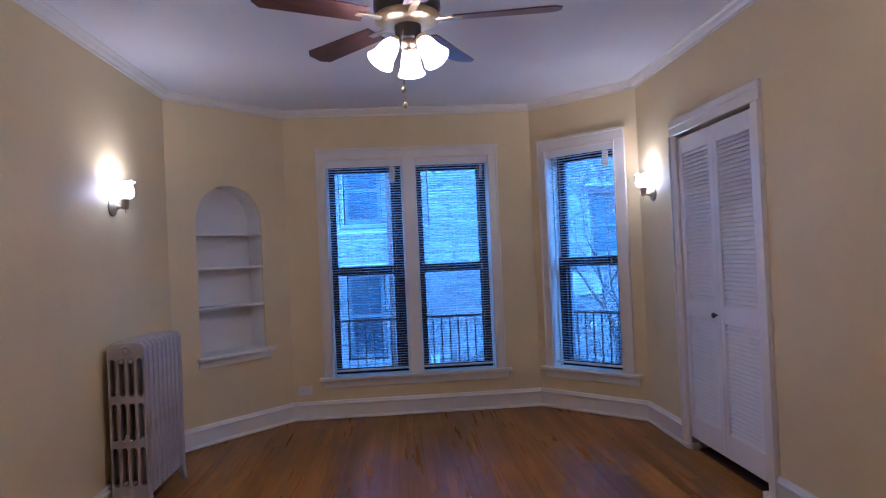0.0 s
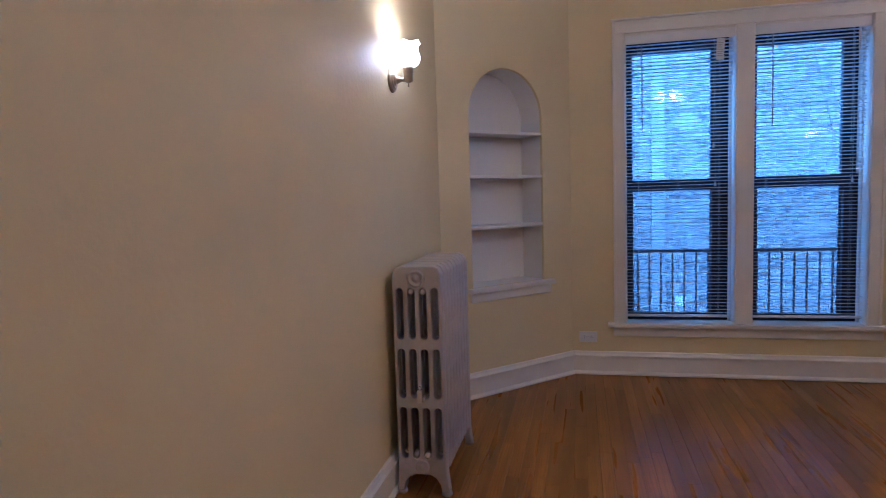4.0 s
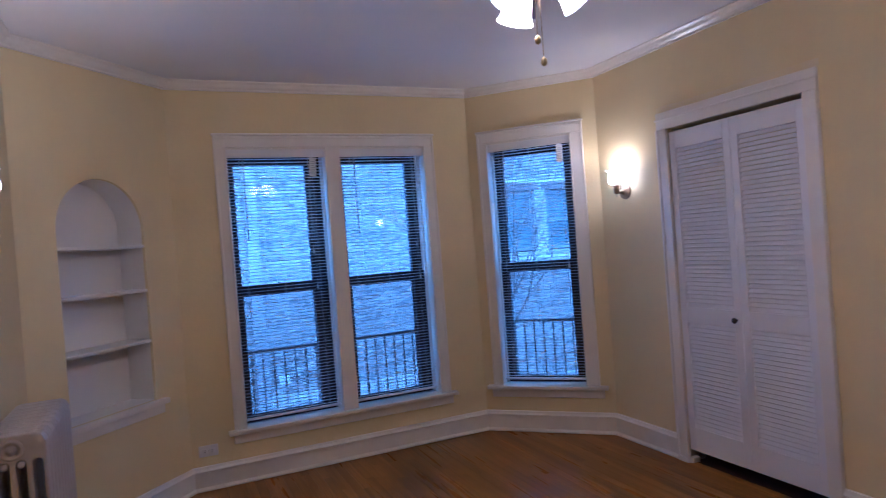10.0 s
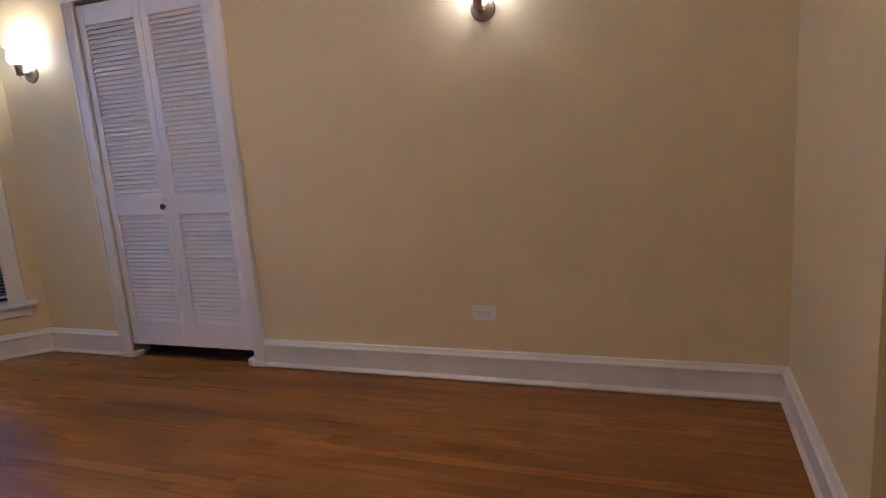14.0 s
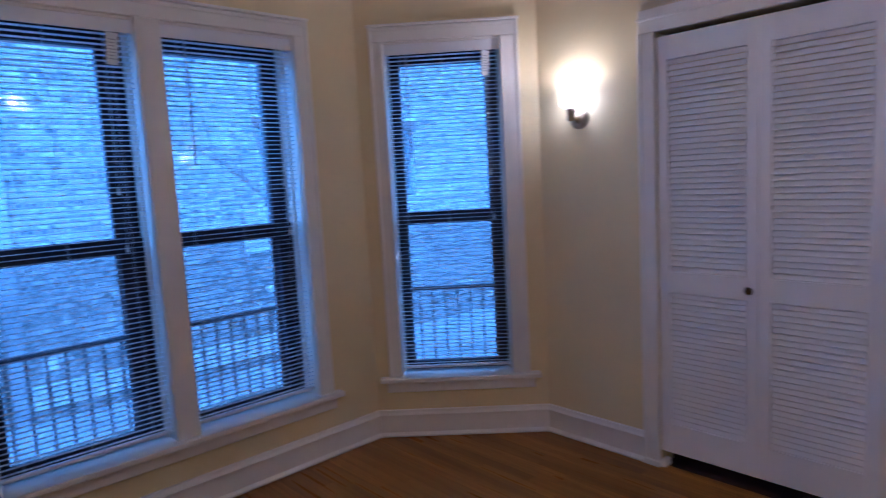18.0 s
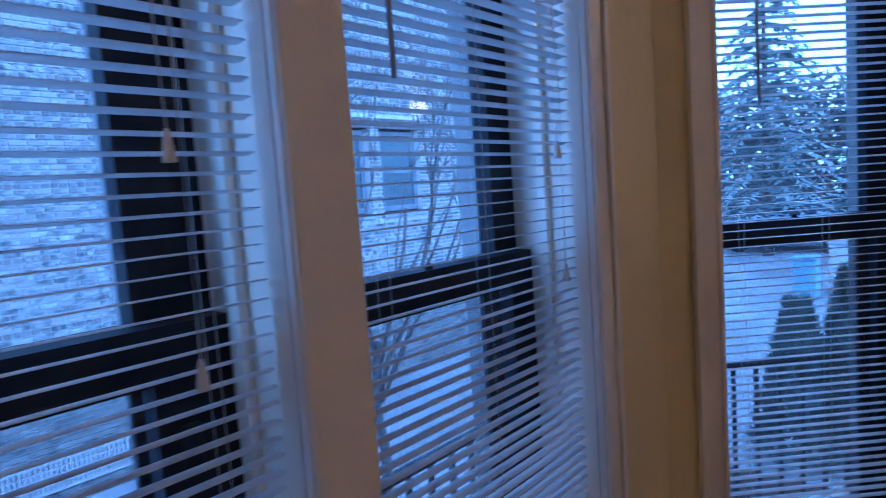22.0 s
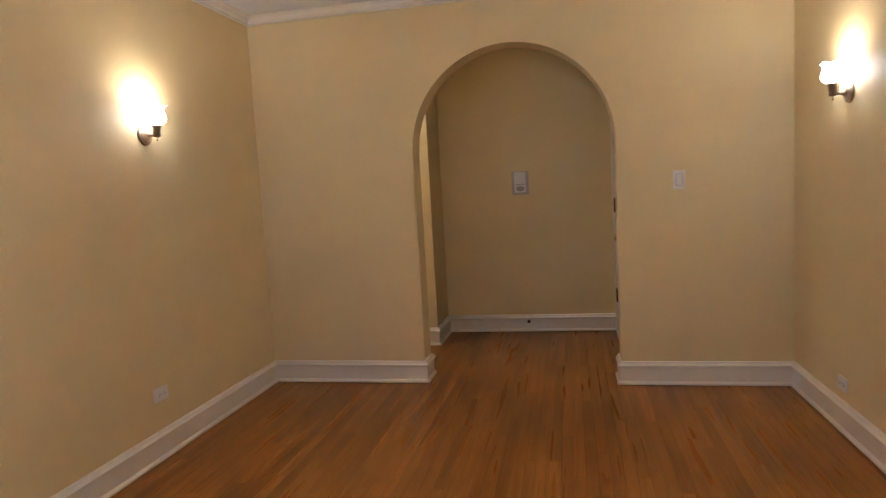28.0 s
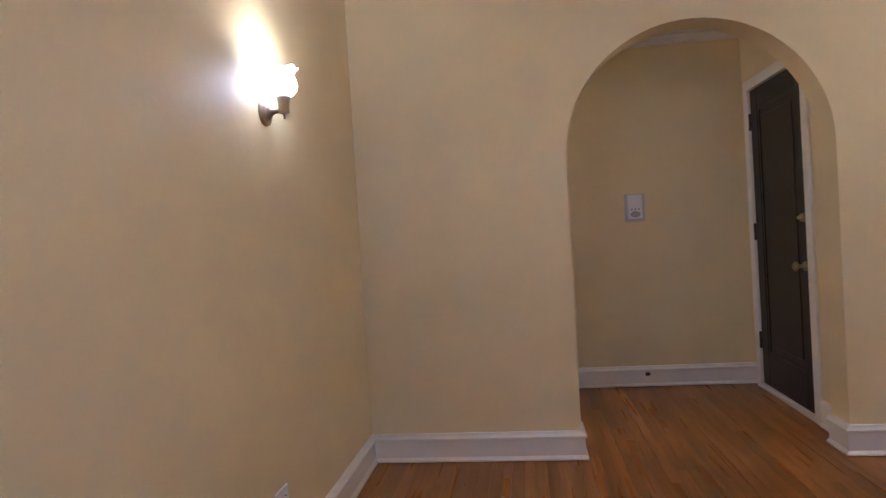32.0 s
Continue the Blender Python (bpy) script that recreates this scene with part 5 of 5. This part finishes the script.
def spruce(x, y, height, radius, seed):
    rnd = random.Random(seed)
    t = holder("evergreen_tree", pose(x, y, GZ), "tall spruce with layered drooping branches", "tree", "evergreens")
    bm = bmesh.new()
    tube(bm, [(0, 0, -0.05), (0.0, 0.0, height * 0.5), (0, 0, height * 0.96)], 0.16, 8, 0.02)
    part("trunk", bm, BARK, t)
    V, F = [], []
    for tier in range(19):
        u = tier / 19
        zt, reach = height * (0.14 + 0.85 * u), radius * (1 - u) ** 0.85 + 0.12
        for b in range(12 if tier < 12 else 8):
            a = rnd.uniform(0, 2 * math.pi)
            ln = reach * rnd.uniform(0.7, 1.1)
            d, side = Vector((math.cos(a), math.sin(a), 0)), Vector((-math.sin(a), math.cos(a), 0))
            for k in range(16):
                v = 0.12 + 0.88 * k / 15
                c = d * ln * v + Vector((0, 0, zt + 0.10 * ln - 0.42 * ln * v * v + rnd.uniform(-0.06, 0.06)))
                for sg in (-1, 1):
                    tip = c + d * 0.10 + side * sg * (0.12 + 0.32 * (1 - v) * ln * 0.5) * rnd.uniform(0.6, 1.2) + Vector((0, 0, rnd.uniform(-0.16, 0.02)))
                    i = len(V)
                    V += [tuple(c + d * 0.07), tuple(c - d * 0.07 + Vector((0, 0, 0.03))), tuple(tip)]
                    F.append((i, i + 1, i + 2))
    me = bpy.data.meshes.new("crown")
    me.from_pydata(V, [], F)
    me.materials.append(SPRUCE)
    part("crown", me, SPRUCE, t, "layered blue-green needles")


spruce(20.5, 4.2, 9.6, 2.1, 3)
spruce(22.5, 1.4, 5.9, 1.7, 4)

# red-brown house end and things standing in the court beyond
far = holder("far_house", pose(12.0, 5.9, GZ), "salmon pink painted brick house end with climbing ivy", "house")
part("wall", block(0, 1.2, 0, 6.1, 0, 8.6, 0.03), PINK, far)
part("roof", block(-0.1, 1.3, -0.1, 6.2, 8.6, 8.8, 0.03), STONE, far, "pale stone roof edge")
rnd = random.Random(21)
V, F = [], []
for k in range(70):
    cx, cz, rad_ = rnd.uniform(0.05, 0.75) * rnd.uniform(0.4, 1.0), 0.8 + 6.2 * rnd.random() ** 1.1, rnd.uniform(0.10, 0.34)
    for _ in range(34):
        a, q = rnd.uniform(0, 2 * math.pi), rad_ * math.sqrt(rnd.random())
        c = Vector((max(0.0, cx + q * math.cos(a) * 0.7), -0.03 - rnd.uniform(0, 0.06), cz + q * math.sin(a) * 1.4))
        d = Vector((rnd.uniform(-1, 1), rnd.uniform(-0.6, 0.1), rnd.uniform(-1, 0.4))).normalized() * 0.09
        sd = d.cross(Vector((0.1, 1, 0.2))).normalized() * 0.045
        i = len(V)
        V += [tuple(c + sd), tuple(c - sd), tuple(c + d)]
        F.append((i, i + 1, i + 2))
me = bpy.data.meshes.new("ivy")
me.from_pydata(V, [], F)
ivy = part("ivy", me, NEEDLE, far, "patches of climbing ivy leaves")

bin_ = holder("utility_cabinet", pose(14.5, 1.35, GZ), "white metal utility cabinet standing in the court", "cabinet")
part("body", block(0, 0.55, -0.35, 0.35, 0.0, 0.98, 0.03), PAINTWHITE, bin_)
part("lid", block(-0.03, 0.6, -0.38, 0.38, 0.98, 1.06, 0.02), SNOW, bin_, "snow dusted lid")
bin_ = holder("waste_bin", pose(13.6, 1.95, GZ), "pale blue plastic waste bin in the court", "waste bin")
part("body", block(0, 0.42, -0.2, 0.2, 0.05, 0.78, 0.03), BLUEBIN, bin_)
part("lid", block(-0.03, 0.44, -0.22, 0.22, 0.78, 0.84, 0.02), BLUEBIN, bin_)
for yy in (-0.14, 0.14):
    part("wheel", turned([(0.0, -0.02), (0.07, -0.02), (0.07, 0.02), (0.0, 0.02)], 12, pose(0.4, yy, 0.07, 90, 0, 0)), SLOT, bin_)

car = holder("parked_car", pose(22.0, 3.9, GZ), "pale parked car at the end of the court", "car")
bm = bmesh.new()
box(bm, -0.88, 0.88, -2.1, 2.1, 0.28, 0.82)
part("body", bevelled(bm, 0.09, 3), PAINTWHITE, car)
bm = bmesh.new()
base = [bm.verts.new((x, y, 0.80)) for x, y in ((-0.80, -1.5), (0.80, -1.5), (0.80, 1.1), (-0.80, 1.1))]
roof = [bm.verts.new((x, y, 1.42)) for x, y in ((-0.62, -0.95), (0.62, -0.95), (0.62, 0.55), (-0.62, 0.55))]
bm.faces.new(roof)
for k in range(4):
    bm.faces.new((base[k], base[(k + 1) % 4], roof[(k + 1) % 4], roof[k]))
part("cabin", bevelled(bm, 0.05, 2), OUTGLASS, car, "dark car windows")
part("roof", block(-0.60, 0.60, -0.92, 0.52, 1.40, 1.46, 0.02), PAINTWHITE, car, "snow pale roof")
for yy in (-1.3, 1.3):
    for xx in (-0.82, 0.82):
        wheel = part("wheel", turned([(0.12, -0.1), (0.3, -0.1), (0.32, -0.07), (0.32, 0.07), (0.3, 0.1), (0.12, 0.1)], 18, pose(xx, yy, 0.32, 0, 90, 0), False), SLOT, car)
        part("rim", turned([(0.0, -0.06), (0.18, -0.06), (0.2, 0.06), (0.0, 0.06)], 14, pose(xx, yy, 0.32, 0, 90, 0)), PILASTER, wheel)


def hedge(x0, x1, y0, y1, z1, seed):
    rnd = random.Random(seed)
    V, F = [], []
    for k in range(26000):
        c = Vector((rnd.uniform(x0, x1), rnd.uniform(y0, y1), GZ + z1 * rnd.random() ** 0.9 * (0.86 + 0.14 * math.sin(1.7 * k))))
        d = Vector((rnd.uniform(-1, 1), rnd.uniform(-1, 1), rnd.uniform(-0.3, 1))).normalized() * 0.42
        s = d.cross(Vector((0.3, 0.2, 1))).normalized() * 0.10
        i = len(V)
        V += [tuple(c + s), tuple(c - s), tuple(c + d)]
        F.append((i, i + 1, i + 2))
    me = bpy.data.meshes.new("hedge")
    me.from_pydata(V, [], F)
    me.materials.append(BRUSH)
    tagged(new("hedge", me), "grey bare winter thicket at the end of the court", "hedge", "", "stuff")


hedge(24.5, 27.0, -8.0, 16.0, 5.7, 4)

# ---- oak strips of the floor ----
STRIP = 0.0572


def plank_mesh(length, gap):
    bm = bmesh.new()
    w = STRIP - gap
    box(bm, 0, w, 0.0003, length - 0.0003, -0.014, 0)
    return mesh_of("plank", bm, OAK)


rnd = random.Random(11)
LENGTHS = [0.45, 0.6, 0.75, 0.9, 1.05, 1.2, 1.4, 1.6]
GAPS = [0.0006, 0.0009, 0.0015]
PLANKS = {(ln, g): plank_mesh(ln, g) for ln in LENGTHS for g in GAPS}
floor = bpy.data.objects["floor"]
V, F = [], []
count = 0
x = -0.735
while x < 3.42:
    low = -4.93 if x < 0.20 else (-6.44 if x < 1.80 else -5.95)
    high = -5.02 if x > 2.80 else min(0.06, 0.06 + 1.03 * min(0.0, x + STRIP / 2 + 0.012), 0.06 - 1.0 * max(0.0, x + STRIP / 2 - 2.10))
    y = low - rnd.uniform(0.0, 0.6)
    gap = rnd.choice(GAPS)
    while y < high:
        ln = rnd.choice(LENGTHS)
        ya, yb = max(y, low), min(y + ln, high)
        if ya == y and yb == y + ln and -0.2 < x < 2.5 and y > -4.9 and count < 298:
            o = new("plank", PLANKS[ln, gap])
            o.parent = floor
            o.matrix_basis = pose(x, y, 0)
            count += 1
        elif yb - ya > 0.005:
            i, w = len(V), STRIP - gap
            for yy in (ya + 0.0003, yb - 0.0003):
                V += [(x, yy, -0.014), (x, yy, 0), (x + w, yy, 0), (x + w, yy, -0.014)]
            F += [(i, i + 1, i + 5, i + 4), (i + 1, i + 2, i + 6, i + 5), (i + 2, i + 3, i + 7, i + 6), (i + 3, i + 2, i + 1, i), (i + 4, i + 5, i + 6, i + 7)]
        y += ln
    x += STRIP
me = bpy.data.meshes.new("strip_flooring")
me.from_pydata(V, [], F)
me.materials.append(OAK_FAR)
o = tagged(new("strip_flooring", me), "", "", "", "stuff")
o.parent = floor
